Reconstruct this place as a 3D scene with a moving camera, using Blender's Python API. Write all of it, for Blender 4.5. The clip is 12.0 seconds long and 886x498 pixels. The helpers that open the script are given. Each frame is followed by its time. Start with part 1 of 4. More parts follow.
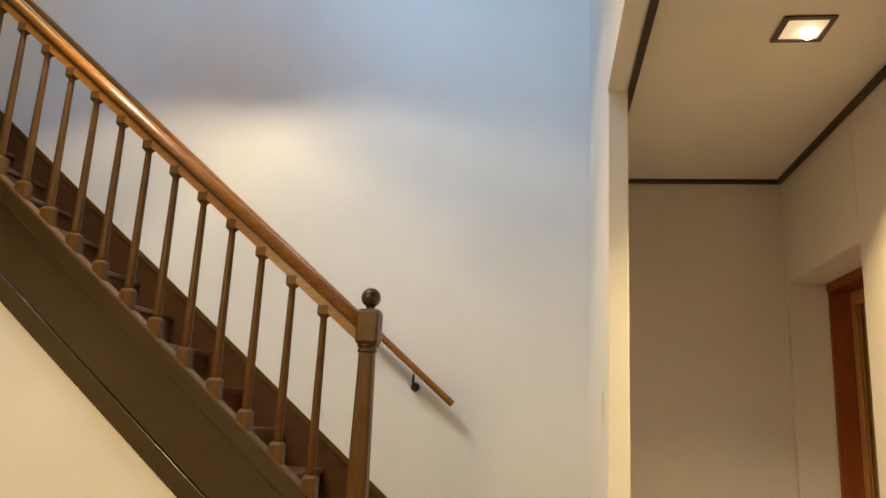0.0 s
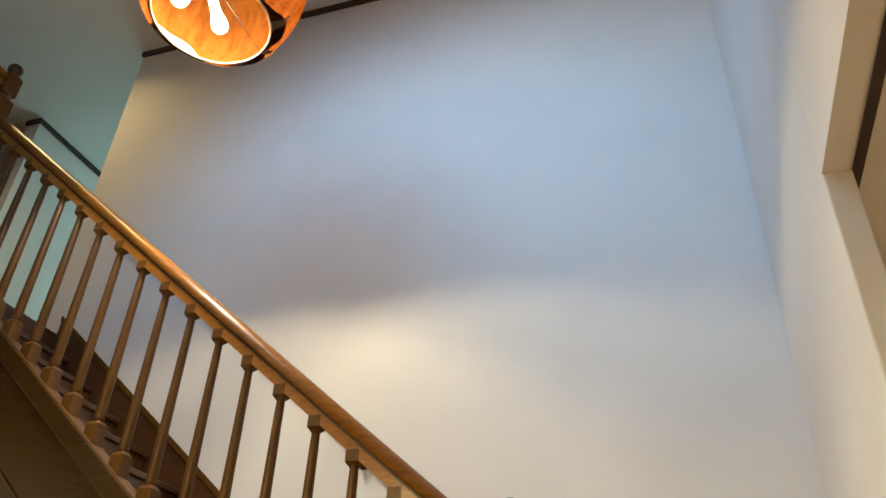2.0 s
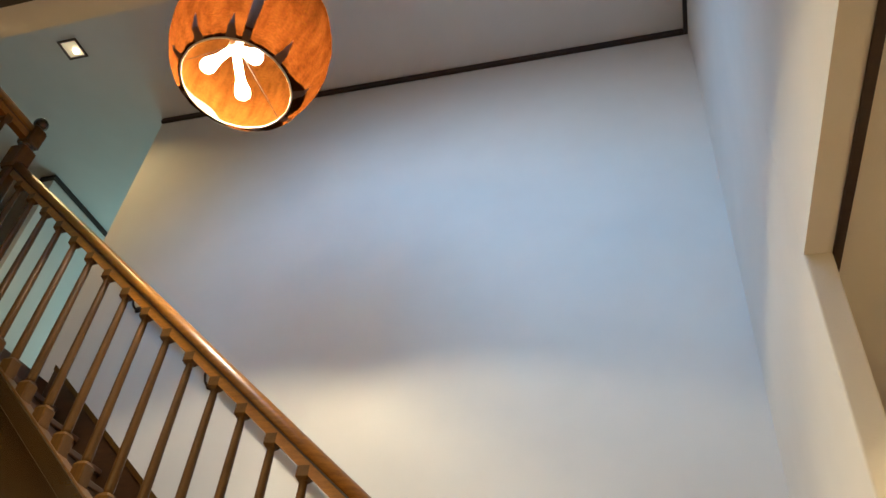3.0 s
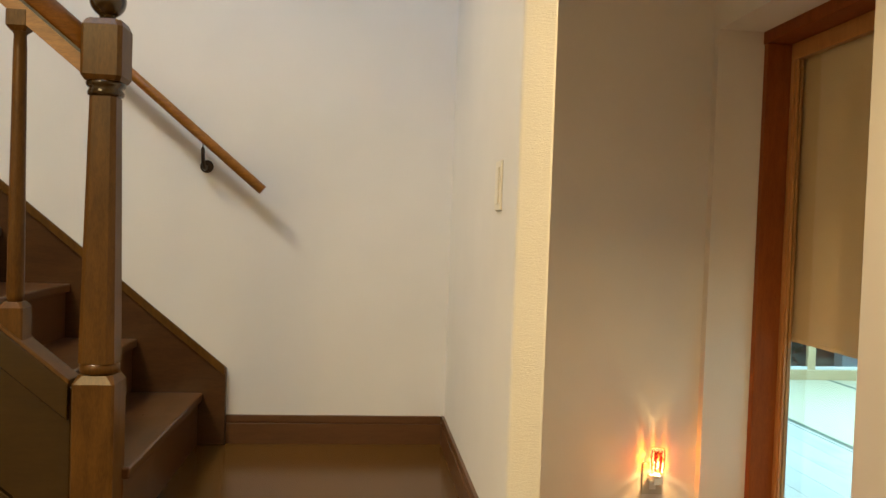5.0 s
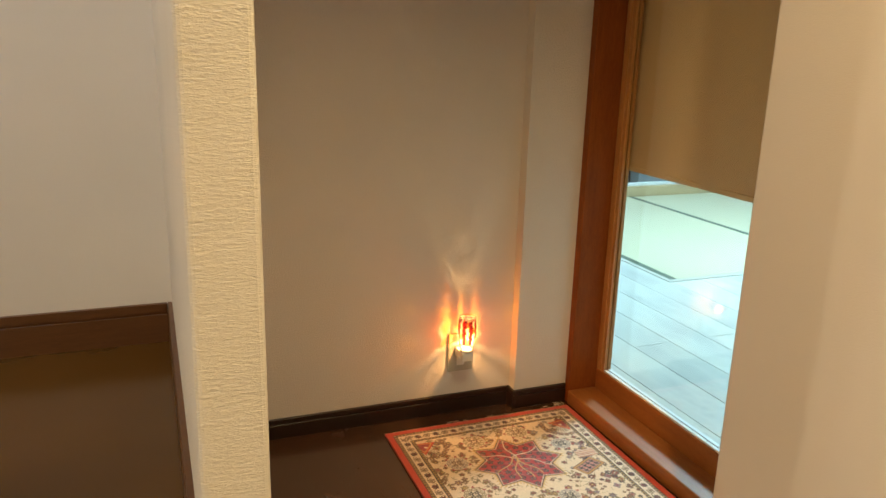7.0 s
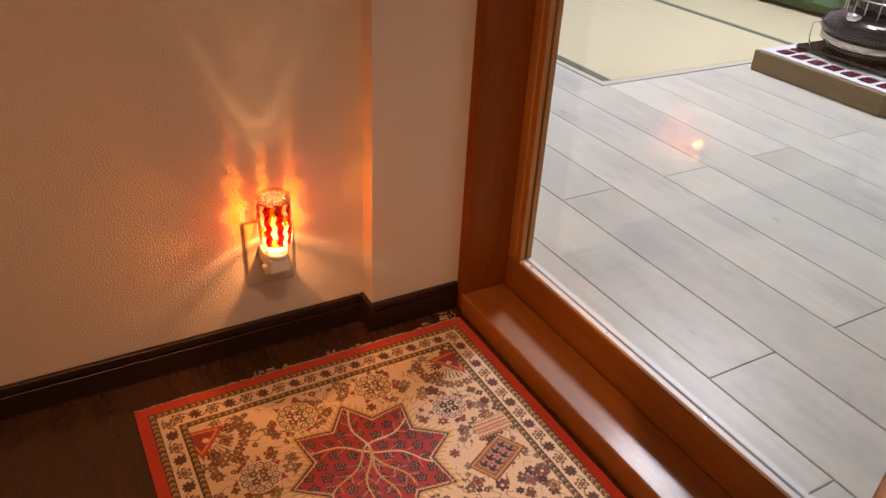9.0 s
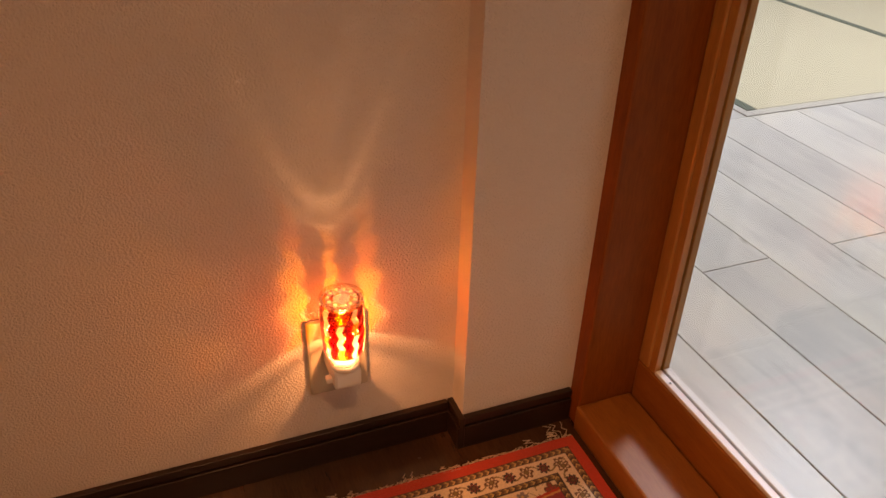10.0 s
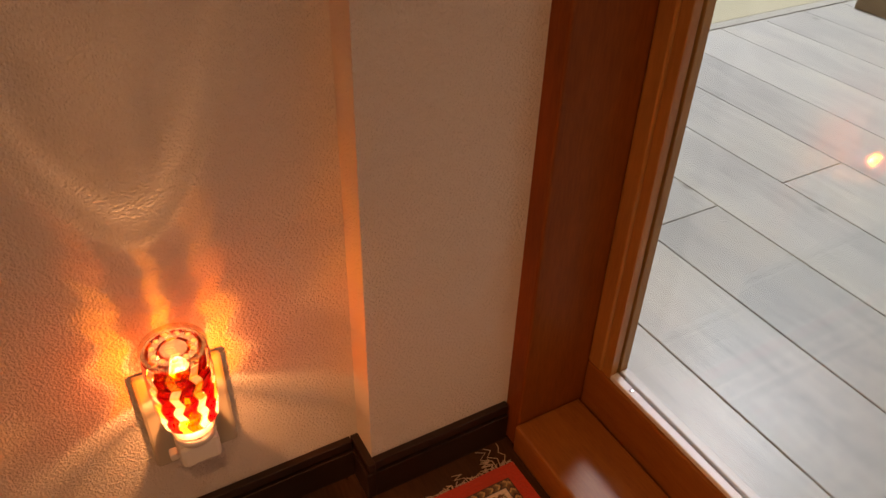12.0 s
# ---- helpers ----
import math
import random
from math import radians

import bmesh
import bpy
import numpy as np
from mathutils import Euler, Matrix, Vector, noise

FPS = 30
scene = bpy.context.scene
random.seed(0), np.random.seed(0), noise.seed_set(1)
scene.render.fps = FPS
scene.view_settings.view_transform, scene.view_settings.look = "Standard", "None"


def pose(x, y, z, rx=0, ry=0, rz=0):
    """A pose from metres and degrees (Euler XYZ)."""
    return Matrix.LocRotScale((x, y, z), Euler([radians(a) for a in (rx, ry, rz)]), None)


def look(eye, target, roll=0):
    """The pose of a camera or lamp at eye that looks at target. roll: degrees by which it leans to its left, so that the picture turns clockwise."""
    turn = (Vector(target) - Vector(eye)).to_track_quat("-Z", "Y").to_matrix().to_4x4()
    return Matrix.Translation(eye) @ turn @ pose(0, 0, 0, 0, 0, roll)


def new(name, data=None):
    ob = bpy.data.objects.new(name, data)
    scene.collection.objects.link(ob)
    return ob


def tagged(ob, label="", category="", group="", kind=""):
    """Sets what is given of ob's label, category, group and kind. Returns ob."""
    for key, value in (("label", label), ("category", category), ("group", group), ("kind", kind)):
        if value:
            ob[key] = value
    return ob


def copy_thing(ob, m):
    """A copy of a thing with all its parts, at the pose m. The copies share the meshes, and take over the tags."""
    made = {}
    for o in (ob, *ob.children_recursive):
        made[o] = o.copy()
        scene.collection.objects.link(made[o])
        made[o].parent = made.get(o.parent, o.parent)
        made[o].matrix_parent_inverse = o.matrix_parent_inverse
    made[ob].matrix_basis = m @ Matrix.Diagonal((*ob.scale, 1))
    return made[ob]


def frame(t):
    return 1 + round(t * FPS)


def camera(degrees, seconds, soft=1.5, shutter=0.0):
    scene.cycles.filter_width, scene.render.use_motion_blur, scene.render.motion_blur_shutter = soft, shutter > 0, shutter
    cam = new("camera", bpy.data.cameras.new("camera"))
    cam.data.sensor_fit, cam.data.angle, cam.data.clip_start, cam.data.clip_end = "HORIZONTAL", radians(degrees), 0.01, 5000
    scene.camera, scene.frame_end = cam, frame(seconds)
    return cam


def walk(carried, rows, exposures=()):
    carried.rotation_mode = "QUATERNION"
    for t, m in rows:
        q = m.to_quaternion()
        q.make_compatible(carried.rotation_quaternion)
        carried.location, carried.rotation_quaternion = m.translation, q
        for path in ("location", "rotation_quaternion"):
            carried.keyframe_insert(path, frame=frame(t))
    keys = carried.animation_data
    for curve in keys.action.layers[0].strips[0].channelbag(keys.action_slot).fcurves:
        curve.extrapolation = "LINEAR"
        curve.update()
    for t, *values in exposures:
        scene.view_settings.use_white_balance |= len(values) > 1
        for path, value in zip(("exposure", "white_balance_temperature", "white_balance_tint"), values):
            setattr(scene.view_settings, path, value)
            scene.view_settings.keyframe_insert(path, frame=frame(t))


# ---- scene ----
# ---------------------------------------------------------------- camera and walk
cam = camera(61.34, 12.0, soft=1.5)
PATH = [
    (0, -0.2440, -4.3200, 1.2560, 12.964, -2.826, 7.463),
    (0.5, -0.3120, -4.0450, 1.3250, 16.148, -1.537, 7.635),
    (1, -0.4250, -3.6830, 1.3240, 17.709, -1.810, 10.897),
    (1.5, -0.5000, -3.3920, 1.3910, 21.346, -3.260, 13.270),
    (2, -0.4960, -3.3100, 1.2060, 33.145, -2.177, 17.706),
    (2.5, -0.4950, -3.3250, 1.0550, 40.944, -3.099, 18.230),
    (2.7, -0.5040, -3.3380, 1.0320, 42.060, -4.313, 17.269),
    (4.3, -0.4170, -3.1720, 1.2260, 11.136, -2.453, 3.520),
    (4.5, -0.4020, -3.1260, 1.2290, 6.150, -2.585, 0.125),
    (4.8, -0.3879, -3.0826, 1.2270, 0.500, -2.717, -4.001),
    (5, -0.3557, -3.0504, 1.2235, -1.528, -1.998, -6.054),
    (5.5, -0.2120, -2.8320, 1.1500, -3.986, -1.097, -14.169),
    (6, -0.1700, -2.6930, 1.1060, -6.287, 0.199, -17.226),
    (6.5, -0.1120, -2.4760, 1.1860, -11.742, -0.294, -19.512),
    (8.3, 0.3480, -1.4540, 1.0160, -23.867, -3.018, -26.673),
    (8.5, 0.4340, -1.3980, 0.9860, -27.607, -2.038, -27.596),
    (9, 0.5590, -1.2260, 0.9430, -31.283, -2.821, -28.917),
    (9.5, 0.6190, -1.0450, 0.9620, -31.875, -3.739, -24.952),
    (10, 0.7000, -0.8970, 0.9230, -32.087, -1.525, -21.159),
    (10.5, 0.7490, -0.7820, 0.8950, -33.404, -0.417, -24.816),
    (11, 0.7870, -0.7020, 0.8400, -36.120, -0.889, -27.487),
    (11.5, 0.8170, -0.6770, 0.8200, -37.096, -1.595, -28.508),
    (12, 0.8410, -0.6450, 0.8190, -36.678, -1.444, -29.215),
]
EXPOSURES = [
    (0.0, 0.06, 5750, 5), (1.5, 0.06, 5750, 5), (2.5, -0.05, 5750, 5), (4.5, 0.08, 5750, 5), (5.5, -0.12, 5750, 5), (6.7, -0.26, 5750, 5),
    (8.3, -0.88, 8300, 59), (9.5, -1.02, 8300, 59), (12.0, -1.30, 8300, 55),
]
walk(cam, [(t, pose(x, y, z, 90 + pitch, roll, yaw)) for t, x, y, z, pitch, roll, yaw in PATH], EXPOSURES)

# ---------------------------------------------------------------- plan (metres)
ZC = 2.66            # ceiling of the hall and the corridor
ZT = 5.87            # ceiling over the stairwell
Z2 = 3.26            # upper floor
ZL = 0.336           # landing at the foot of the stairs
ZR = 0.048           # floor of the matted room
TW = 0.085           # thickness of the stub wall
YS = -1.315          # end of the stub wall
YC = -0.059          # end wall of the corridor
YP = -0.102          # face of the pilaster
XP = 1.066           # right wall of the corridor
XD = 1.263           # face of the door frame
YJ = -1.048          # near jamb of the door recess
YH = -2.564          # edge of the hall ceiling
XL = -4.35           # end of the tall stair wall
SLOPE = 0.8235
YR = -0.99           # middle of the balustrade
YW = 2.92            # window wall of the matted room
DOOR_X = 1.364       # face of the sliding door
RX0, RX1, RY0 = DOOR_X + 0.06, 6.6, -3.0      # sides of the matted room

# ---------------------------------------------------------------- world and lights
world = bpy.data.worlds.new("dusk")
scene.world = world
world.use_nodes = True
wn = world.node_tree.nodes
sky = wn.new("ShaderNodeTexSky")
sky.sky_type = "NISHITA"
sky.sun_disc = False
sky.sun_elevation = radians(12)
sky.sun_rotation = radians(200)
world.node_tree.links.new(sky.outputs[0], wn["Background"].inputs[0])
wn["Background"].inputs[1].default_value = 0.05


def lamp(name, kind, where, energy, color, size=0.1, size_y=None, target=None, spread=180):
    data = bpy.data.lights.new(name, kind)
    data.energy = energy
    data.color = color
    if kind == "AREA":
        data.shape = "RECTANGLE" if size_y else "SQUARE"
        data.size = size
        data.spread = radians(spread)
        if size_y:
            data.size_y = size_y
    else:
        data.shadow_soft_size = size
    ob = new(name, data)
    ob.matrix_world = look(where, target) if target else Matrix.Translation(where)
    return ob


WARM = (1.0, 0.69, 0.29)
PENDANT = Vector((-2.335, -1.45, 3.965))     # middle of the pendant's lower rim
NIGHT = Vector((0.876, -0.118, 0.292))     # middle of the night light
lamp("stair_window_daylight", "AREA", (-2.0, YH + 0.03, 5.12), 34, (0.39, 0.66, 1.0), 2.5, 0.95, target=(-1.25, 0, 3.05), spread=106)
lamp("corridor_downlight_lamp", "AREA", (0.667, -1.752, ZC - 0.013), 22, WARM, 0.04, target=(0.667, -1.752, 0), spread=102)
# added warm fill for the hall, its source unseen; wide so newel shadows blur
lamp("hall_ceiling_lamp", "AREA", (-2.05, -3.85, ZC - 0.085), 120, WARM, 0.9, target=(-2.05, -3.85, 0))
lamp("upper_downlight_lamp", "AREA", (-4.668, -0.802, ZT - 0.033), 15, WARM, 0.04, target=(-4.668, -0.802, 0), spread=150)
lamp("room_ceiling_lamp", "AREA", (3.4, 0.85, 2.50), 195, (0.54, 0.91, 0.99), 0.5, target=(3.4, 0.85, 0))
lamp("garden_window_daylight", "AREA", (4.05, YW - 0.04, 1.15), 22, (0.62, 0.86, 1.0), 3.8, 1.7, target=(4.05, 0.4, 0.2), spread=150)
lamp("upper_window_daylight", "AREA", (-5.1, 3.16, 4.6), 27, (0.55, 0.88, 0.86), 1.0, 1.2, target=(-5.1, 0, 4.6))
HUB = Vector((-0.05, -0.06, 0.255))
BULBS = [Vector((-0.107, 0.174, 0.19)), Vector((-0.206, -0.024, 0.19)), Vector((0.06, -0.02, 0.195))]   # from the middle of the rim
for b in BULBS:
    lamp("pendant_bulb_lamp", "POINT", PENDANT + b, 90, (1.0, 0.77, 0.48), 0.03)
lamp("night_bulb_lamp", "POINT", NIGHT - Vector((0, 0, 0.0135)), 3.2, (1.0, 0.61, 0.24), 0.0016)
lamp("night_bulb_lamp", "POINT", NIGHT - Vector((0, 0, 0.0135)), 1.9, (1.0, 0.58, 0.22), 0.0090)

# ---------------------------------------------------------------- materials
def material(name):
    m = bpy.data.materials.new(name)
    m.use_nodes = True
    n = m.node_tree.nodes
    return m, n, m.node_tree.links, n["Principled BSDF"]


def coords(n, l, scale=(1, 1, 1), kind="Object"):
    tc = n.new("ShaderNodeTexCoord")
    mp = n.new("ShaderNodeMapping")
    mp.inputs["Scale"].default_value = scale
    l.new(tc.outputs[kind], mp.inputs[0])
    return mp.outputs[0]


def noise_tex(n, l, vec, scale, detail=4, rough=0.55):
    t = n.new("ShaderNodeTexNoise")
    t.inputs["Scale"].default_value = scale
    t.inputs["Detail"].default_value = detail
    t.inputs["Roughness"].default_value = rough
    l.new(vec, t.inputs["Vector"])
    return t.outputs["Fac"]


def ramp(n, l, fac, stops):
    r = n.new("ShaderNodeValToRGB")
    e = r.color_ramp.elements
    while len(e) < len(stops):
        e.new(0.5)
    for el, (pos, col) in zip(e, stops):
        el.position = pos
        el.color = (*col, 1)
    l.new(fac, r.inputs[0])
    return r.outputs[0]


def mix(n, l, fac, a, b, blend="MIX"):
    x = n.new("ShaderNodeMix")
    x.data_type = "RGBA"
    x.blend_type = blend
    if isinstance(fac, float):
        x.inputs[0].default_value = fac
    else:
        l.new(fac, x.inputs[0])
    for s, v in ((6, a), (7, b)):
        if isinstance(v, tuple):
            x.inputs[s].default_value = (*v, 1)
        else:
            l.new(v, x.inputs[s])
    return x.outputs[2]


def bump(n, l, bsdf, height, strength, distance):
    b = n.new("ShaderNodeBump")
    b.inputs["Strength"].default_value = strength
    b.inputs["Distance"].default_value = distance
    l.new(height, b.inputs["Height"])
    l.new(b.outputs[0], bsdf.inputs["Normal"])


def wallpaper(name, col, relief=0.32, stretch=(1, 1, 2.4), depth=0.003):
    """Embossed vinyl wallpaper: short strokes of relief and faint blotches."""
    m, n, l, b = material(name)
    vec = coords(n, l)
    big = noise_tex(n, l, vec, 1.7, 3)
    dark = tuple(c * 0.93 for c in col)
    l.new(ramp(n, l, big, [(0.3, dark), (0.7, col)]), b.inputs["Base Color"])
    v2 = coords(n, l, stretch)
    fine = noise_tex(n, l, v2, 260, 3, 0.6)
    mid = noise_tex(n, l, v2, 140, 2, 0.5)
    s = n.new("ShaderNodeMath")
    s.operation = "ADD"
    l.new(fine, s.inputs[0])
    l.new(mid, s.inputs[1])
    b.inputs["Roughness"].default_value = 0.8
    b.inputs["Specular IOR Level"].default_value = 0.25
    bump(n, l, b, s.outputs[0], relief, depth)
    return m


def pebbled_wallpaper(name, col, depth=0.0016):
    """Leathery embossed wallpaper: rounded grains a few millimetres wide over a finer upright weave."""
    m, n, l, b = material(name)
    vec = coords(n, l)
    big = noise_tex(n, l, vec, 1.7, 3)
    l.new(ramp(n, l, big, [(0.3, tuple(c * 0.93 for c in col)), (0.7, col)]), b.inputs["Base Color"])
    v2 = coords(n, l, (0.85, 0.85, 1.15))
    mid = noise_tex(n, l, v2, 340, 1.5, 0.5)
    fine = noise_tex(n, l, coords(n, l, (1.4, 1.4, 0.8)), 420, 2, 0.5)
    s = n.new("ShaderNodeMath")
    s.operation = "MULTIPLY_ADD"
    s.inputs[1].default_value = 0.5
    l.new(fine, s.inputs[0])
    l.new(mid, s.inputs[2])
    b.inputs["Roughness"].default_value = 0.7
    b.inputs["Specular IOR Level"].default_value = 0.3
    bump(n, l, b, s.outputs[0], 1.0, depth)
    return m


def wood(name, dark, light, rough=0.35, along=(1, 1, 12), scale=9.0, coat=0.0, vary=0.0, spec=0.5, relief=0.06):
    """Stained or clear timber, the grain along the axis with the small scale."""
    m, n, l, b = material(name)
    vec = coords(n, l, along)
    g = noise_tex(n, l, vec, scale, 6, 0.65)
    fine = noise_tex(n, l, vec, scale * 9, 3, 0.6)
    c = ramp(n, l, g, [(0.30, dark), (0.52, tuple((a + d) / 2 for a, d in zip(light, dark))), (0.72, light)])
    c = mix(n, l, 0.35, c, ramp(n, l, fine, [(0.35, dark), (0.65, light)]))
    if vary:
        info = n.new("ShaderNodeObjectInfo")
        hsv = n.new("ShaderNodeHueSaturation")
        mr = n.new("ShaderNodeMapRange")
        mr.inputs[3].default_value = 1 - vary
        mr.inputs[4].default_value = 1 + vary
        l.new(info.outputs["Random"], mr.inputs[0])
        l.new(mr.outputs[0], hsv.inputs["Value"])
        l.new(c, hsv.inputs["Color"])
        c = hsv.outputs[0]
    l.new(c, b.inputs["Base Color"])
    rr = n.new("ShaderNodeMapRange")
    rr.inputs[3].default_value = rough * 0.8
    rr.inputs[4].default_value = rough * 1.25
    l.new(noise_tex(n, l, coords(n, l), 6, 4), rr.inputs[0])
    l.new(rr.outputs[0], b.inputs["Roughness"])
    b.inputs["Coat Weight"].default_value = coat
    b.inputs["Coat Roughness"].default_value = 0.12
    b.inputs["Specular IOR Level"].default_value = spec
    if relief:
        bump(n, l, b, fine, relief, 0.0006)
    return m


def plain(name, col, rough=0.5, metal=0.0, grain=60, amount=0.12, relief=0.1):
    m, n, l, b = material(name)
    f = noise_tex(n, l, coords(n, l), grain, 4)
    l.new(ramp(n, l, f, [(0.3, tuple(c * (1 - amount) for c in col)), (0.7, col)]), b.inputs["Base Color"])
    b.inputs["Roughness"].default_value = rough
    b.inputs["Metallic"].default_value = metal
    if relief:
        bump(n, l, b, f, relief, 0.001)
    return m


def glow(name, col, strength):
    m, n, l, b = material(name)
    b.inputs["Base Color"].default_value = (*col, 1)
    b.inputs["Emission Color"].default_value = (*col, 1)
    b.inputs["Emission Strength"].default_value = strength
    return m


def tinted(name, col, face=0.035):
    """Thin coloured glass that lets light straight through in its colour, with a polished face."""
    m = bpy.data.materials.new(name)
    m.use_nodes = True
    n, l = m.node_tree.nodes, m.node_tree.links
    n.remove(n["Principled BSDF"])
    t = n.new("ShaderNodeBsdfTransparent")
    t.inputs[0].default_value = (*col, 1)
    g = n.new("ShaderNodeBsdfGlossy")
    g.inputs["Roughness"].default_value = 0.03
    w = n.new("ShaderNodeLayerWeight")
    w.inputs[0].default_value = 0.5
    p5 = n.new("ShaderNodeMath")
    p5.operation = "POWER"
    p5.inputs[1].default_value = 4.0
    l.new(w.outputs["Facing"], p5.inputs[0])
    f = n.new("ShaderNodeMath")
    f.operation = "MULTIPLY_ADD"
    f.inputs[1].default_value = 0.85
    f.inputs[2].default_value = face
    l.new(p5.outputs[0], f.inputs[0])
    mx = n.new("ShaderNodeMixShader")
    l.new(f.outputs[0], mx.inputs[0])
    l.new(t.outputs[0], mx.inputs[1])
    l.new(g.outputs[0], mx.inputs[2])
    l.new(mx.outputs[0], n["Material Output"].inputs[0])
    return m


def stained_glass(name, col, body, milk):
    """Mosaic glass: clear colour with a milky body that catches the light inside."""
    m = tinted(name, col)
    n, l = m.node_tree.nodes, m.node_tree.links
    tr = n.new("ShaderNodeBsdfTranslucent")
    tr.inputs[0].default_value = (*body, 1)
    mx = n.new("ShaderNodeMixShader")
    mx.inputs[0].default_value = milk
    old = n["Material Output"].inputs[0].links[0].from_socket
    l.new(old, mx.inputs[1])
    l.new(tr.outputs[0], mx.inputs[2])
    l.new(mx.outputs[0], n["Material Output"].inputs[0])
    return m


def plank_wood():
    """Pale limed boards: long grain, cloudy grey patches and a few dark knots, different on every board."""
    m, n, l, b = material("pale_grey_plank")
    info = n.new("ShaderNodeObjectInfo")
    tc = n.new("ShaderNodeTexCoord")
    sh = n.new("ShaderNodeVectorMath")
    sh.operation = "MULTIPLY_ADD"
    sh.inputs[1].default_value = (37, 53, 11)
    l.new(info.outputs["Random"], sh.inputs[0])
    l.new(tc.outputs["Object"], sh.inputs[2])

    def scaled(s):
        mp = n.new("ShaderNodeMapping")
        mp.inputs["Scale"].default_value = s
        l.new(sh.outputs[0], mp.inputs[0])
        return mp.outputs[0]
    grain = noise_tex(n, l, scaled((10, 0.9, 10)), 9, 6, 0.65)
    cloud = noise_tex(n, l, scaled((2.2, 0.8, 2.2)), 3.2, 4, 0.6)
    c = ramp(n, l, grain, [(0.28, (0.36, 0.345, 0.31)), (0.48, (0.54, 0.52, 0.465)), (0.72, (0.66, 0.64, 0.575))])
    c = mix(n, l, 0.62, c, ramp(n, l, cloud, [(0.28, (0.39, 0.385, 0.37)), (0.50, (0.57, 0.555, 0.51)), (0.72, (0.67, 0.63, 0.53))]))
    vor = n.new("ShaderNodeTexVoronoi")
    vor.inputs["Scale"].default_value = 4.8
    l.new(scaled((1.4, 0.75, 1)), vor.inputs["Vector"])
    knot = ramp(n, l, vor.outputs["Distance"], [(0.0, (0.30, 0.27, 0.24)), (0.035, (0.55, 0.53, 0.50)), (0.075, (1, 1, 1))])
    c = mix(n, l, 0.85, c, knot, "MULTIPLY")
    hsv = n.new("ShaderNodeHueSaturation")
    mr = n.new("ShaderNodeMapRange")
    mr.inputs[3].default_value = 0.89
    mr.inputs[4].default_value = 1.07
    l.new(info.outputs["Random"], mr.inputs[0])
    l.new(mr.outputs[0], hsv.inputs["Value"])
    l.new(c, hsv.inputs["Color"])
    l.new(hsv.outputs[0], b.inputs["Base Color"])
    b.inputs["Roughness"].default_value = 0.36
    bump(n, l, b, grain, 0.12, 0.0006)
    return m


M_WALL = wallpaper("white_wallpaper", (0.80, 0.77, 0.72))
M_CORR = pebbled_wallpaper("corridor_wallpaper", (0.76, 0.695, 0.65), 0.0031)
M_STUB = wallpaper("coarse_white_wallpaper", (0.80, 0.77, 0.72), 0.8, (0.6, 0.6, 2.2), 0.0014)
M_SIDE = wallpaper("cream_side_wallpaper", (0.73, 0.67, 0.63), 0.14, (1, 1, 3.0))
M_CEIL = wallpaper("ceiling_paper", (0.78, 0.75, 0.70), 0.35, (1, 1, 1))
M_TRIM = wood("dark_trim", (0.018, 0.010, 0.007), (0.045, 0.024, 0.015), 0.4, (1, 1, 1), 30)
M_STAIR = wood("stained_stair_wood", (0.058, 0.024, 0.003), (0.135, 0.060, 0.008), 0.38, (6, 6, 1), 7, 0.04, 0.0, 0.24)
M_RAIL = wood("varnished_rail_wood", (0.15, 0.052, 0.004), (0.35, 0.140, 0.012), 0.32, (1, 8, 8), 8, 0.12, 0.0, 0.35, 0.12)
M_STRING = wood("dark_string_wood", (0.035, 0.0175, 0.0030), (0.047, 0.0245, 0.0046), 0.22, (1, 6, 6), 3, 0.4, 0.0, 0.4, 0.0)
M_WSTRING = wood("brown_string_wood", (0.045, 0.018, 0.005), (0.090, 0.038, 0.011), 0.3, (1, 6, 6), 4, 0.2)
M_TREAD = wood("tread_wood", (0.055, 0.022, 0.007), (0.115, 0.048, 0.015), 0.3, (6, 1, 6), 5, 0.3)
M_LAND = plain("landing_floor_varnish", (0.100, 0.044, 0.007), 0.2, 0, 3, 0.12, 0)
M_LAND.node_tree.nodes["Principled BSDF"].inputs["Specular IOR Level"].default_value = 0.28
M_FLOOR = wood("dark_floor_wood", (0.035, 0.015, 0.008), (0.085, 0.038, 0.018), 0.25, (7, 1, 7), 5, 0.4)
M_BASE = wood("baseboard_wood", (0.085, 0.034, 0.011), (0.14, 0.060, 0.020), 0.35, (1, 1, 8), 7)
M_DBASE = wood("dark_baseboard_wood", (0.014, 0.006, 0.004), (0.034, 0.014, 0.009), 0.35, (1, 1, 8), 7)
M_FRAME = wood("red_brown_frame_wood", (0.17, 0.040, 0.006), (0.27, 0.075, 0.012), 0.42, (8, 8, 1), 5, 0.0, 0.0, 0.15)
M_DOOR = wood("amber_door_wood", (0.33, 0.14, 0.035), (0.50, 0.24, 0.07), 0.35, (8, 8, 1), 5, 0.2)
M_SILL = wood("sill_wood", (0.22, 0.068, 0.012), (0.36, 0.13, 0.026), 0.42, (8, 1, 8), 5, 0.10)
M_PLANK = plank_wood()
M_WINWOOD = wood("pale_window_wood", (0.42, 0.30, 0.16), (0.62, 0.46, 0.27), 0.4, (1, 8, 8), 6)
M_OAK = wood("light_leg_wood", (0.40, 0.20, 0.07), (0.60, 0.33, 0.13), 0.35, (8, 8, 1), 6)
M_BRACKET = plain("bronze_bracket", (0.06, 0.045, 0.035), 0.35, 0.8)
M_SWITCH = plain("ivory_plastic", (0.78, 0.72, 0.58), 0.35, 0, 30, 0.04, 0)
# ivory taken darker: the plug body's shadow is put into this colour
M_OUTLET_SHADED = plain("shaded_outlet_plastic", (0.50, 0.45, 0.36), 0.35, 0, 30, 0.05, 0)
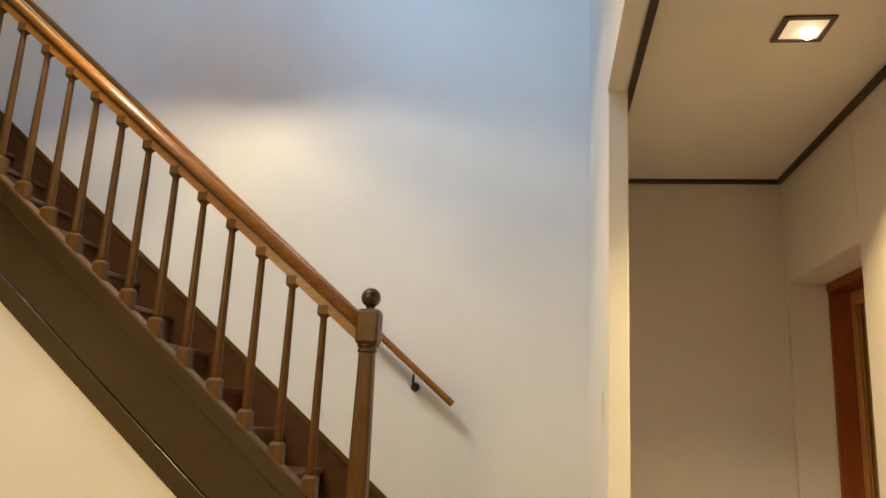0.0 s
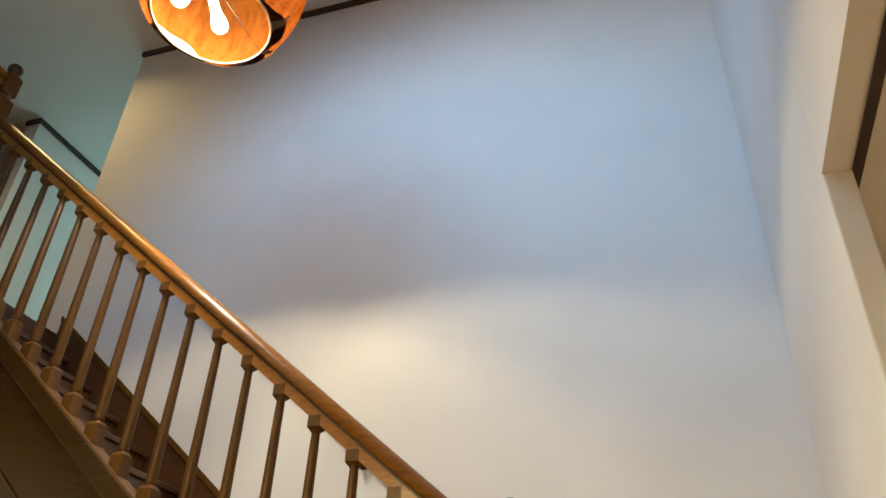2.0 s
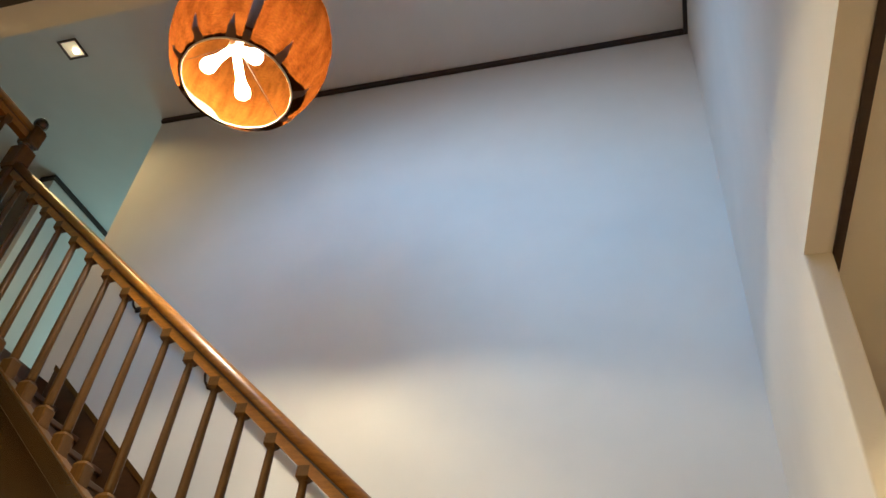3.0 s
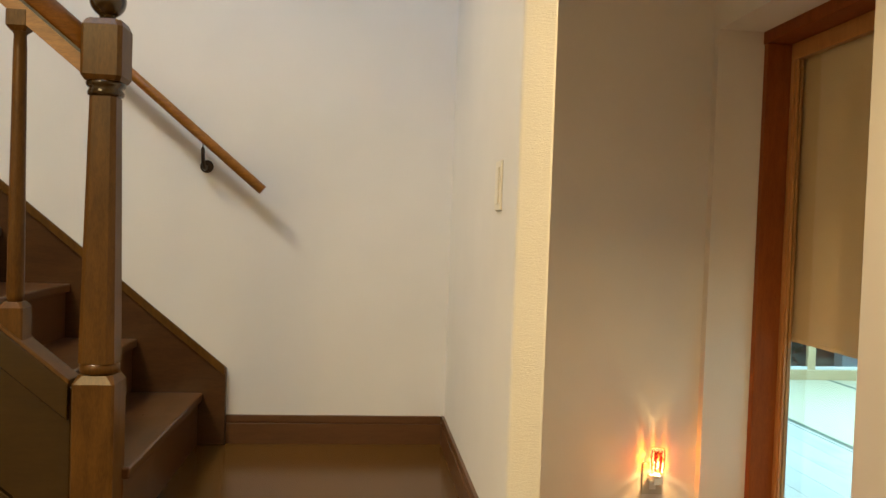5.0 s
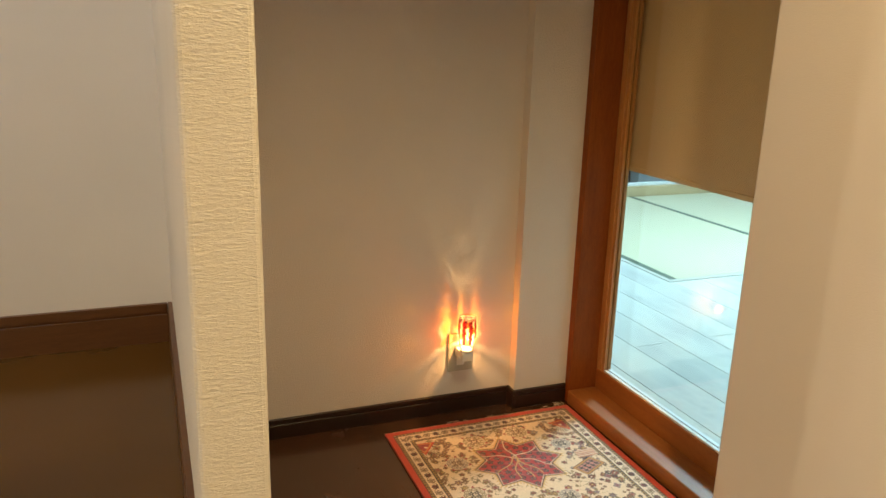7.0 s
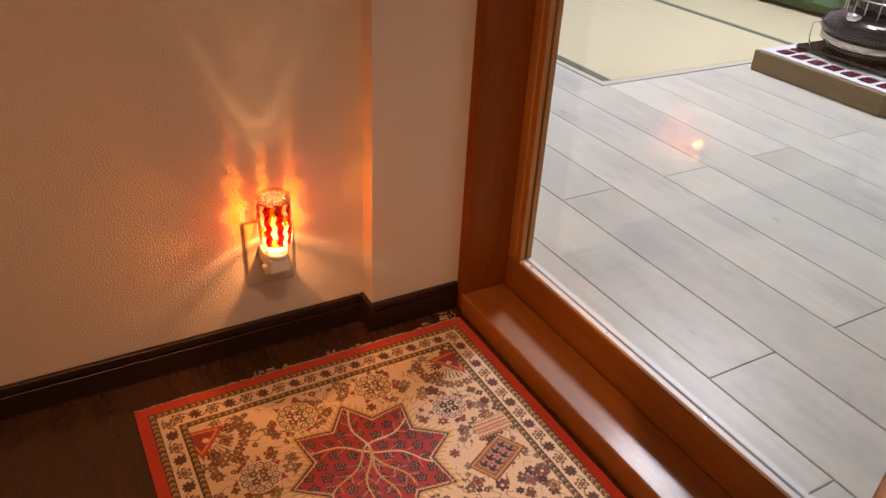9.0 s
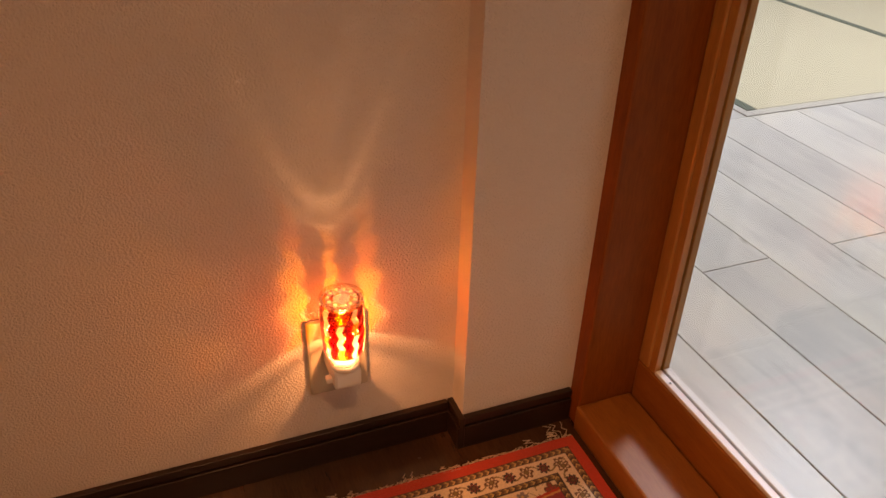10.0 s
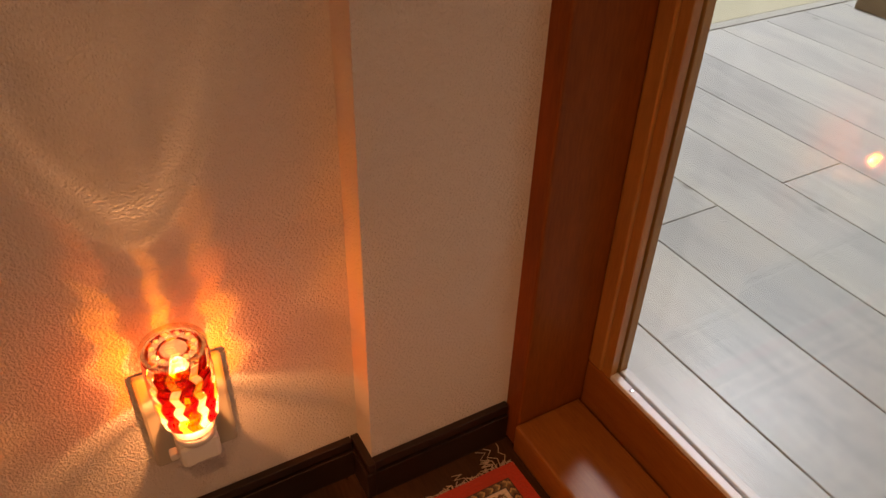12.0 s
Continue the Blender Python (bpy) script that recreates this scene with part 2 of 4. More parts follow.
M_WHITE = plain("white_plastic", (0.82, 0.80, 0.76), 0.3, 0, 30, 0.04, 0)
M_BEAD = plain("glazing_bead", (0.80, 0.80, 0.80), 0.4, 0, 40, 0.05, 0)
M_BLIND = wallpaper("blind_cloth", (0.72, 0.53, 0.30), 0.15, (8, 8, 1))
M_DLFRAME = plain("downlight_frame", (0.10, 0.07, 0.05), 0.4)
M_DLGLOW = glow("downlight_diffuser", (0.85, 0.66, 0.40), 0.5)
M_DLBULB = glow("downlight_bulb", (1.0, 0.90, 0.70), 9.0)
M_BULB = glow("lit_bulb", (1.0, 0.84, 0.60), 20.0)
M_NBULB = glow("lit_small_bulb", (1.0, 0.72, 0.38), 60.0)
M_CLEAR = tinted("clear_glass", (0.93, 0.88, 0.82))
M_PANE = tinted("window_glass", (0.96, 0.98, 0.98), 0.05)
M_RIM = tinted("glass_rim", (0.85, 0.82, 0.78))
M_CAUSTIC = stained_glass("caustic_ring_glass", (0.46, 0.40, 0.33), (1.0, 0.92, 0.8), 0.07)
M_RED = stained_glass("red_mosaic_glass", (0.20, 0.045, 0.004), (0.50, 0.012, 0.016), 0.11)
M_AMBER = stained_glass("amber_mosaic_glass", (0.75, 0.27, 0.015), (0.8, 0.42, 0.08), 0.14)
M_CREAM = stained_glass("cream_mosaic_glass", (0.80, 0.42, 0.05), (1.0, 0.90, 0.68), 0.15)
M_BLACK = plain("black_enamel", (0.012, 0.012, 0.014), 0.15, 0, 20, 0.1, 0)
M_CHROME = plain("chrome", (0.75, 0.75, 0.76), 0.12, 1.0, 20, 0.05, 0)
M_TILE_R = plain("maroon_tile", (0.14, 0.010, 0.03), 0.2, 0, 20, 0.15, 0)
M_TILE_W = plain("white_tile", (0.75, 0.78, 0.84), 0.2, 0, 20, 0.06, 0)
M_TILE_G = plain("grey_green_tile", (0.50, 0.54, 0.48), 0.25, 0, 20, 0.1, 0)
M_BOARD = wood("board_edge_wood", (0.16, 0.090, 0.036), (0.27, 0.165, 0.075), 0.5, (1, 1, 6), 9)
M_GREEN = plain("green_cushion_cloth", (0.05, 0.13, 0.055), 0.9, 0, 220, 0.4, 0.4)
M_HERI = plain("green_mat_border", (0.13, 0.16, 0.115), 0.85, 0, 300, 0.4, 0.3)
M_TATAMI = wood("rush_mat", (0.50, 0.44, 0.29), (0.60, 0.53, 0.37), 0.6, (1, 30, 1), 14)
M_HEDGE = plain("hedge_leaf", (0.03, 0.075, 0.05), 0.7, 0, 9, 0.7, 0)
M_GROUND = plain("garden_ground", (0.10, 0.09, 0.07), 0.9, 0, 5, 0.4, 0.4)


def shade_cloth():
    """Orange bark-like cloth, lit from inside, with fine creases."""
    m = bpy.data.materials.new("orange_shade_cloth")
    m.use_nodes = True
    n, l = m.node_tree.nodes, m.node_tree.links
    n.remove(n["Principled BSDF"])
    f = noise_tex(n, l, coords(n, l, (1, 1, 5)), 48, 6, 0.72)
    g = noise_tex(n, l, coords(n, l, (3, 3, 0.6)), 7, 4, 0.6)
    h = n.new("ShaderNodeMath")
    h.operation = "ADD"
    l.new(f, h.inputs[0])
    l.new(g, h.inputs[1])
    hh = n.new("ShaderNodeMath")
    hh.operation = "MULTIPLY"
    hh.inputs[1].default_value = 0.5
    l.new(h.outputs[0], hh.inputs[0])
    face = ramp(n, l, hh.outputs[0], [(0.34, (0.022, 0.0060, 0.0008)), (0.50, (0.038, 0.0115, 0.0016)), (0.64, (0.050, 0.0165, 0.0026))])
    through_col = ramp(n, l, hh.outputs[0], [(0.36, (0.018, 0.0038, 0.0005)), (0.49, (0.052, 0.0128, 0.0018)), (0.62, (0.085, 0.0240, 0.0038))])
    d = n.new("ShaderNodeBsdfDiffuse")
    t = n.new("ShaderNodeBsdfTranslucent")
    mx = n.new("ShaderNodeMixShader")
    mx.inputs[0].default_value = 0.35
    l.new(face, d.inputs[0])
    l.new(through_col, t.inputs[0])
    l.new(d.outputs[0], mx.inputs[1])
    l.new(t.outputs[0], mx.inputs[2])
    l.new(mx.outputs[0], n["Material Output"].inputs[0])
    b = n.new("ShaderNodeBump")
    b.inputs["Strength"].default_value = 0.7
    b.inputs["Distance"].default_value = 0.008
    l.new(hh.outputs[0], b.inputs["Height"])
    for s in (d, t):
        l.new(b.outputs[0], s.inputs["Normal"])
    return m


M_SHADE = shade_cloth()


def rug_material():
    m, n, l, b = material("woven_rug")
    a = n.new("ShaderNodeVertexColor")
    a.layer_name = "weave"
    f = noise_tex(n, l, coords(n, l), 420, 2)
    c = mix(n, l, 0.35, a.outputs[0], ramp(n, l, f, [(0.3, (0.4, 0.4, 0.4)), (0.7, (1, 1, 1))]), "MULTIPLY")
    l.new(c, b.inputs["Base Color"])
    b.inputs["Roughness"].default_value = 0.75
    b.inputs["Sheen Weight"].default_value = 0.3
    bump(n, l, b, f, 0.5, 0.002)
    return m


M_RUG = rug_material()


# ---------------------------------------------------------------- mesh helpers
def mesh_of(name, bm, mat, smooth=False):
    me = bpy.data.meshes.new(name)
    bm.normal_update()
    bm.to_mesh(me)
    bm.free()
    for p in me.polygons:
        p.use_smooth = smooth
    if mat:
        me.materials.append(mat)
    return me


def part(name, bm, mat, parent=None, label="", smooth=False):
    ob = new(name, mesh_of(name, bm, mat, smooth))
    if parent is not None:
        ob.parent = parent
    return tagged(ob, label)


def thing(name, label, category, at=(0, 0, 0), group="", kind="", turn=0):
    ob = new(name)
    ob.matrix_world = pose(*at, 0, 0, turn)
    return tagged(ob, label, category, group, kind)


def structure(name, bm, mat, label, category="", smooth=False):
    return tagged(part(name, bm, mat, None, "", smooth), label, category or name.split("_")[0], "", "structure")


def box(lo, hi, bev=0.0, bm=None, seg=2):
    """A block between two corners, its edges rounded by bev."""
    bm = bm or bmesh.new()
    made = bmesh.ops.create_cube(bm, size=1)["verts"]
    c = [(a + b) / 2 for a, b in zip(lo, hi)]
    s = [abs(b - a) for a, b in zip(lo, hi)]
    for v in made:
        v.co = Vector([c[i] + v.co[i] * s[i] for i in range(3)])
    if bev:
        edges = {e for v in made for e in v.link_edges}
        bmesh.ops.bevel(bm, geom=list(edges), offset=bev, segments=seg, affect="EDGES", profile=0.5)
    return bm


def lathe(profile, steps=32, centre=(0, 0, 0), bm=None):
    """A body turned about the upright axis from pairs of radius and height."""
    bm = bm or bmesh.new()
    rings = []
    for r, z in profile:
        rings.append([bm.verts.new((centre[0] + r * math.cos(2 * math.pi * i / steps), centre[1] + r * math.sin(2 * math.pi * i / steps), centre[2] + z)) for i in range(steps)])
    for a, b in zip(rings, rings[1:]):
        for i in range(steps):
            j = (i + 1) % steps
            bm.faces.new((a[i], a[j], b[j], b[i]))
    if profile[0][0] > 1e-6:
        bm.faces.new(rings[0][::-1])
    if profile[-1][0] > 1e-6:
        bm.faces.new(rings[-1])
    bmesh.ops.remove_doubles(bm, verts=bm.verts, dist=1e-6)
    return bm


def prism(outline, a, b, axis, bm=None, bev=0.0):
    """An outline of pairs, pushed along an axis from a to b. axis y: pairs are x, z; axis x: y, z; axis z: x, y."""
    bm = bm or bmesh.new()

    def at(u, v, w):
        return {"y": (u, w, v), "x": (w, u, v), "z": (u, v, w)}[axis]
    lo = [bm.verts.new(at(u, v, a)) for u, v in outline]
    hi = [bm.verts.new(at(u, v, b)) for u, v in outline]
    k = len(outline)
    bm.faces.new(lo)
    bm.faces.new(hi[::-1])
    for i in range(k):
        j = (i + 1) % k
        bm.faces.new((lo[j], lo[i], hi[i], hi[j]))
    bmesh.ops.recalc_face_normals(bm, faces=bm.faces)
    if bev:
        bmesh.ops.bevel(bm, geom=list(bm.edges), offset=bev, segments=2, affect="EDGES", profile=0.5)
    return bm


def tube(points, radius, bm=None, steps=12):
    """A round bar along a line of points, closed at both ends."""
    bm = bm or bmesh.new()
    pts = [Vector(p) for p in points]
    rings = []
    for i, p in enumerate(pts):
        d = (pts[min(i + 1, len(pts) - 1)] - pts[max(i - 1, 0)]).normalized()
        q = d.to_track_quat("Z", "Y")
        rings.append([bm.verts.new(p + q @ Vector((radius * math.cos(2 * math.pi * k / steps), radius * math.sin(2 * math.pi * k / steps), 0))) for k in range(steps)])
    for a, b in zip(rings, rings[1:]):
        for k in range(steps):
            j = (k + 1) % steps
            bm.faces.new((a[k], a[j], b[j], b[k]))
    bm.faces.new(rings[0][::-1])
    bm.faces.new(rings[-1])
    return bm


def cut_wall(axis, lo, hi, holes, bm=None):
    """A wall as blocks round rectangular openings. axis: the one along the wall; holes: (a0, a1, z0, z1)."""
    bm = bm or bmesh.new()
    k = 0 if axis == "x" else 1
    marks = sorted({lo[k], hi[k], *[h[0] for h in holes], *[h[1] for h in holes]})
    for a, b in zip(marks, marks[1:]):
        zs = [(h[2], h[3]) for h in holes if h[0] <= a + 1e-6 and h[1] >= b - 1e-6]
        z = lo[2]
        for z0, z1 in sorted(zs) + [(hi[2], hi[2])]:
            if z0 - z > 1e-4:
                p, q = list(lo), list(hi)
                p[k], q[k], p[2], q[2] = a, b, z, z0
                box(p, q, 0, bm)
            z = z1
    return bm

# ---------------------------------------------------------------- structure
YB = -6.0            # back of the hall
structure("floor_hall", box((-4.5, YB, -0.12), (XD, 0.0, 0.0)), M_FLOOR, "dark brown varnished wooden floor of hall and corridor", "floor")
structure("floor_landing", box((-1.06, YS + 0.02, 0.004), (-0.002, -0.002, ZL), 0.006), M_LAND, "brown varnished wooden landing at the stair foot", "floor")
structure("wall_north", box((XL, 0.0, -0.12), (TW, 0.12, ZT)), M_WALL, "tall white wallpapered wall beside the stairs", "wall")

bm = box((0.0, YS, 0.0), (TW, 0.0, ZT), 0.0)
up = [e for e in bm.edges if abs(e.verts[0].co.z - e.verts[1].co.z) > 1 and e.verts[0].co.y < YS + 0.01]
bmesh.ops.bevel(bm, geom=up, offset=0.008, segments=3, affect="EDGES", profile=0.5)
structure("wall_stub", bm, M_STUB, "end of a white wallpapered partition with a rounded edge", "wall")
structure("wall_header", box((0.0, YB, ZC), (TW, YS + 0.0005, ZT)), M_WALL, "white wallpapered wall above the corridor opening", "wall")
structure("wall_corridor_end", box((TW, YC, 0.0), (XP + 0.002, YC + 0.1, ZC + 0.02)), M_CORR, "wallpapered end wall of the corridor", "wall")
bm = box((XP, YP, 0.0), (XD, YC + 0.1, 2.08), 0)
structure("wall_pilaster", bm, M_CORR, "narrow wallpapered pilaster beside the door frame", "wall")
bm = box((XP, YB, 0.0), (XD, YJ, ZC + 0.02), 0.0)
up = [e for e in bm.edges if abs(e.verts[0].co.z - e.verts[1].co.z) > 1 and e.verts[0].co.x < XP + 0.01 and e.verts[0].co.y > YJ - 0.01]
bmesh.ops.bevel(bm, geom=up, offset=0.008, segments=3, affect="EDGES", profile=0.5)
structure("wall_corridor_side", bm, M_SIDE, "cream wallpapered side wall of the corridor", "wall")
structure("wall_over_door", box((XP, YJ, 2.08), (XD, YC + 0.1, ZC + 0.02)), M_SIDE, "wallpapered wall above the recessed door", "wall")
structure("ceiling_corridor", box((TW, YB, ZC + 0.02), (XD, YC + 0.1, ZC + 0.12)), M_CEIL, "pale papered corridor ceiling", "ceiling")
structure("ceiling_hall", box((-4.5, YB, ZC), (0.0, YH - 0.086, ZC + 0.1)), M_CEIL, "pale papered hall ceiling", "ceiling")
structure("wall_south_upper", cut_wall("x", (-8.0, YH - 0.086, ZC), (0.0, YH, ZT), [(-3.25, -0.75, 4.65, 5.6)]), M_WALL, "white upper wall with a window, above the hall", "wall")
structure("ceiling_stairwell", box((-8.0, YH - 0.086, ZT), (TW, 3.2, ZT + 0.1)), M_CEIL, "pale papered ceiling over the stairwell", "ceiling")
structure("wall_hall_back", box((-4.5, YB - 0.1, 0), (XD, YB, ZC + 0.1)), M_WALL, "plain wall at the back of the hall", "wall")
structure("wall_hall_side", box((-4.6, YB, 0), (-4.5, YR - 0.05, ZC)), M_WALL, "plain side wall of the hall", "wall")

# upper storey beyond the stairs
structure("floor_upper", box((-8.0, YH, ZC), (XL + 0.13, 3.2, Z2)), M_TREAD, "brown wooden upper floor", "floor")
structure("wall_upper_block", box((-5.95, 0.42, Z2), (-5.80, 3.2, ZT)), M_WALL, "white upper corridor wall in cool daylight", "wall")
structure("wall_upper_west", box((-8.1, YH, Z2), (-8.0, 3.2, ZT)), M_WALL, "plain upper wall", "wall")
structure("wall_upper_north", cut_wall("x", (-8.0, 3.2, Z2), (XL + 0.12, 3.3, ZT), [(-5.6, -4.6, 4.0, 5.2)]), M_WALL, "upper end wall with a window", "wall")
structure("wall_upper_return", box((XL, 0.12, Z2), (XL + 0.12, 3.2, ZT)), M_WALL, "upper wall behind the stair wall", "wall")


def window(name, label, lo, hi, axis):
    """A small casement: frame bars round a pane. axis: the one along the wall."""
    t = thing(name, label, "window", (0, 0, 0), "", "structure")
    k = 0 if axis == "x" else 1
    w = 0.045
    for a0, a1, z0, z1, nm in ((lo[k], hi[k], lo[2], lo[2] + w, "window_sill"), (lo[k], hi[k], hi[2] - w, hi[2], "head_rail"),
                               (lo[k], lo[k] + w, lo[2] + w, hi[2] - w, "window_stile"), (hi[k] - w, hi[k], lo[2] + w, hi[2] - w, "window_stile"),
                               ((lo[k] + hi[k]) / 2 - 0.02, (lo[k] + hi[k]) / 2 + 0.02, lo[2] + w, hi[2] - w, "window_stile")):
        p, q = list(lo), list(hi)
        p[k], q[k], p[2], q[2] = a0, a1, z0, z1
        part(nm, box(p, q, 0.004), M_WINWOOD, t)
    return t


window("window_1", "upper casement window with a pale wooden frame", (-3.25, YH - 0.08, 4.65), (-0.75, YH - 0.05, 5.6), "x")
window("window_2", "upper corridor window with a pale wooden frame", (-5.6, 3.22, 4.0), (-4.6, 3.26, 5.2), "x")


def strip(name, lo, hi, mat, label, category, bev=0.003):
    return structure(name, box(lo, hi, bev), mat, label, category)


T = 0.028
strip("trim", (TW + T, YC - T, ZC - 0.004), (XP - T, YC, ZC + 0.021), M_TRIM, "dark wooden ceiling trim along the end wall", "trim")
strip("trim", (XP - T, YB, ZC - 0.004), (XP, YC, ZC + 0.021), M_TRIM, "dark wooden ceiling trim along the side wall", "trim")
strip("trim", (TW - 0.002, YB, ZC - 0.008), (TW + T, YC, ZC + 0.021), M_TRIM, "dark wooden ceiling trim along the opening", "trim")
strip("trim", (-4.5, YH - 0.086 - T, ZC - 0.022), (-0.002, YH - 0.086, ZC + 0.004), M_TRIM, "dark wooden trim along the hall ceiling edge", "trim")
strip("trim", (XL, -T, ZT - 0.045), (-T, 0.0, ZT), M_TRIM, "dark wooden ceiling trim on the tall stair wall", "trim")
strip("trim", (-T, YH, ZT - 0.045), (0.0, 0.0, ZT), M_TRIM, "dark wooden ceiling trim on the side wall", "trim")
strip("trim", (-5.80, 0.42 - T, ZT - 0.045), (-5.80 + T, 3.2, ZT), M_TRIM, "dark wooden ceiling trim in the upper corridor", "trim")
strip("trim", (-5.95, 0.42 - T, ZT - 0.045), (-5.80, 0.42, ZT), M_TRIM, "dark wooden ceiling trim at the upper corner", "trim")


def baseboard(lo, hi, mat, label, face, z0, h):
    """A skirting with a groove and a thinner top lip. face: the side that shows, -y or +x or -x."""
    t = thing("baseboard", label, "baseboard", (0, 0, 0), "", "structure")
    for a, b, out in ((0.0, 0.72, 0.0), (0.72, 0.78, 0.005), (0.78, 1.0, 0.002)):
        p, q = [lo[0], lo[1], z0 + a * h], [hi[0], hi[1], z0 + b * h]
        if face == "-y":
            p[1] += out
        elif face == "-x":
            p[0] += out
        else:
            q[0] -= out
        part("board" if a == 0 else ("groove" if out > 0.004 else "lip"), box(p, q, 0.0008, seg=1), mat, t)
    return t


HB = 0.064
baseboard((TW, YC - 0.012, 0), (XP - 0.012, YC, 0), M_DBASE, "dark grooved skirting board below the end wall", "-y", 0.0, HB)
baseboard((XP - 0.012, YP - 0.012, 0), (XP, YC, 0), M_DBASE, "dark grooved skirting board returning at the pilaster", "-x", 0.0, HB)
baseboard((XP, YP - 0.012, 0), (XD - 0.002, YP, 0), M_DBASE, "dark grooved skirting board below the pilaster", "-y", 0.0, HB)
baseboard((XP - 0.012, YB, 0), (XP, YJ + 0.01, 0), M_DBASE, "dark skirting board along the corridor side wall", "-x", 0.0, HB)
baseboard((-0.88, -0.014, 0), (-0.014, 0.0, 0), M_BASE, "brown skirting board below the stair wall", "-y", ZL, 0.115)
baseboard((-0.014, YS + 0.02, 0), (0.0, 0.0, 0), M_BASE, "brown skirting board along the partition", "-x", ZL, 0.115)

# ---------------------------------------------------------------- recessed sliding door
door_frame = thing("door_frame", "red-brown wooden frame of the sliding door", "door frame", (0, 0, 0), "", "structure")
part("jamb", box((XD, -0.134, 0.0), (DOOR_X + 0.06, -0.102, 2.03), 0.003), M_FRAME, door_frame)
part("jamb", box((XD, YJ - 0.04, 0.0), (DOOR_X + 0.06, YJ, 2.03), 0.003), M_FRAME, door_frame)
part("head", box((XD - 0.004, YJ - 0.04, 2.03), (DOOR_X + 0.06, -0.10, 2.09), 0.003), M_FRAME, door_frame)
part("threshold", box((XD - 0.006, YJ, 0.0), (DOOR_X - 0.002, -0.1345, 0.050), 0.004), M_SILL, door_frame, "glossy amber wooden threshold")
part("track", box((DOOR_X - 0.0015, YJ, 0.0), (DOOR_X + 0.036, -0.1345, 0.030), 0.002), M_SILL, door_frame)
part("inner_sill", box((DOOR_X + 0.0365, YJ, 0.0), (RX0 + 0.0215, -0.1345, ZR - 0.001), 0.001), M_PLANK, door_frame, "pale plank edge behind the door")

door = thing("sliding_door", "amber wooden sliding door with one large clear pane", "door", (DOOR_X, -0.1345, 0.031), "", "structure")
DW = YJ + 0.1345
part("bottom_rail", box((0.0, DW, 0.0), (0.034, -0.0005, 0.090), 0.003), M_SILL, door)
part("top_rail", box((0.0, DW, 1.93), (0.034, -0.0005, 1.998), 0.003), M_DOOR, door)
part("stile", box((0.0, -0.026, 0.0905), (0.034, -0.0005, 1.93), 0.003), M_DOOR, door)
part("stile", box((0.0, DW, 0.0905), (0.034, DW + 0.045, 1.93), 0.003), M_DOOR, door)
for a, b in ((0.003, 0.0145), (0.0195, 0.0315)):
    part("glazing_bead", box((a, DW + 0.045, 0.0905), (b, -0.0420, 0.0975), 0.0012), M_BEAD, door, "glossy pale glazing bead below the pane")
    part("side_bead", box((a, -0.0415, 0.0905), (b, -0.0262, 1.93), 0.0012), M_DOOR, door)
pane = part("pane", box((0.0150, DW + 0.045, 0.0905), (0.0190, -0.0265, 1.93)), M_PANE, door, "clear glass pane")
pane.visible_shadow = False
for k in range(4):
    part("pin", lathe([(0.0, 0.0987), (0.0022, 0.0986), (0.0022, 0.0965)], 10, (0.0085, -0.075 - 0.24 * k, 0)), M_CHROME, door, "small bright fixing pin")

blind = thing("roller_blind", "tan cloth roller blind lowered behind the door glass", "blind", (DOOR_X + 0.046, -0.104, 0.0))
bm = bmesh.new()
cols = [(-0.88 + 0.88 * i / 40, 0.004 * math.sin(i * 0.55) + 0.006 * math.exp(-((i - 11) / 2.2) ** 2)) for i in range(41)]
for side in (0, 0.0015):
    row = [[bm.verts.new((x + side, y, z)) for y, x in cols] for z in (0.825, 2.02)]
    for i in range(40):
        bm.faces.new((row[0][i], row[0][i + 1], row[1][i + 1], row[1][i]))
part("cloth", bm, M_BLIND, blind, "", True)
part("bottom_bar", box((-0.003, -0.88, 0.812), (0.006, 0.0, 0.827), 0.002), M_BLIND, blind)
part("roller", tube([(0.012, -0.88, 2.03), (0.012, -0.001, 2.03)], 0.018), M_WHITE, blind)

# ---------------------------------------------------------------- stairs
RISE, RUN, STEPS = 0.2089, 0.2537, 14
X0 = -0.985          # nosing of the first tread


def near_top(x):
    return 0.904 + SLOPE * (-x - 1.262)


def wall_top(x):
    return 0.642 + SLOPE * (-x - 0.883)


stairs = thing("staircase", "dark stained wooden staircase with closed strings", "staircase", (0, 0, 0))
for k in range(1, STEPS + 1):
    z = ZL + RISE * k
    x = X0 - RUN * (k - 1)
    far = -4.22 if k == STEPS else x - RUN - 0.02
    if k < STEPS:
        part("tread", box((far, -0.96, z - 0.032), (x + 0.018, -0.032, z), 0.006), M_TREAD, stairs)
    part("riser", box((x - 0.022, -0.958, z - RISE + 0.0005), (x, -0.034, z - 0.0325), 0.0), M_TREAD, stairs)
XE = XL + 0.16


def slanted(top, drop0, drop1, x_hi, x_lo):
    return [(x_hi, top(x_hi) - drop0), (x_lo, top(x_lo) - drop0), (x_lo, top(x_lo) - drop1), (x_hi, top(x_hi) - drop1)]


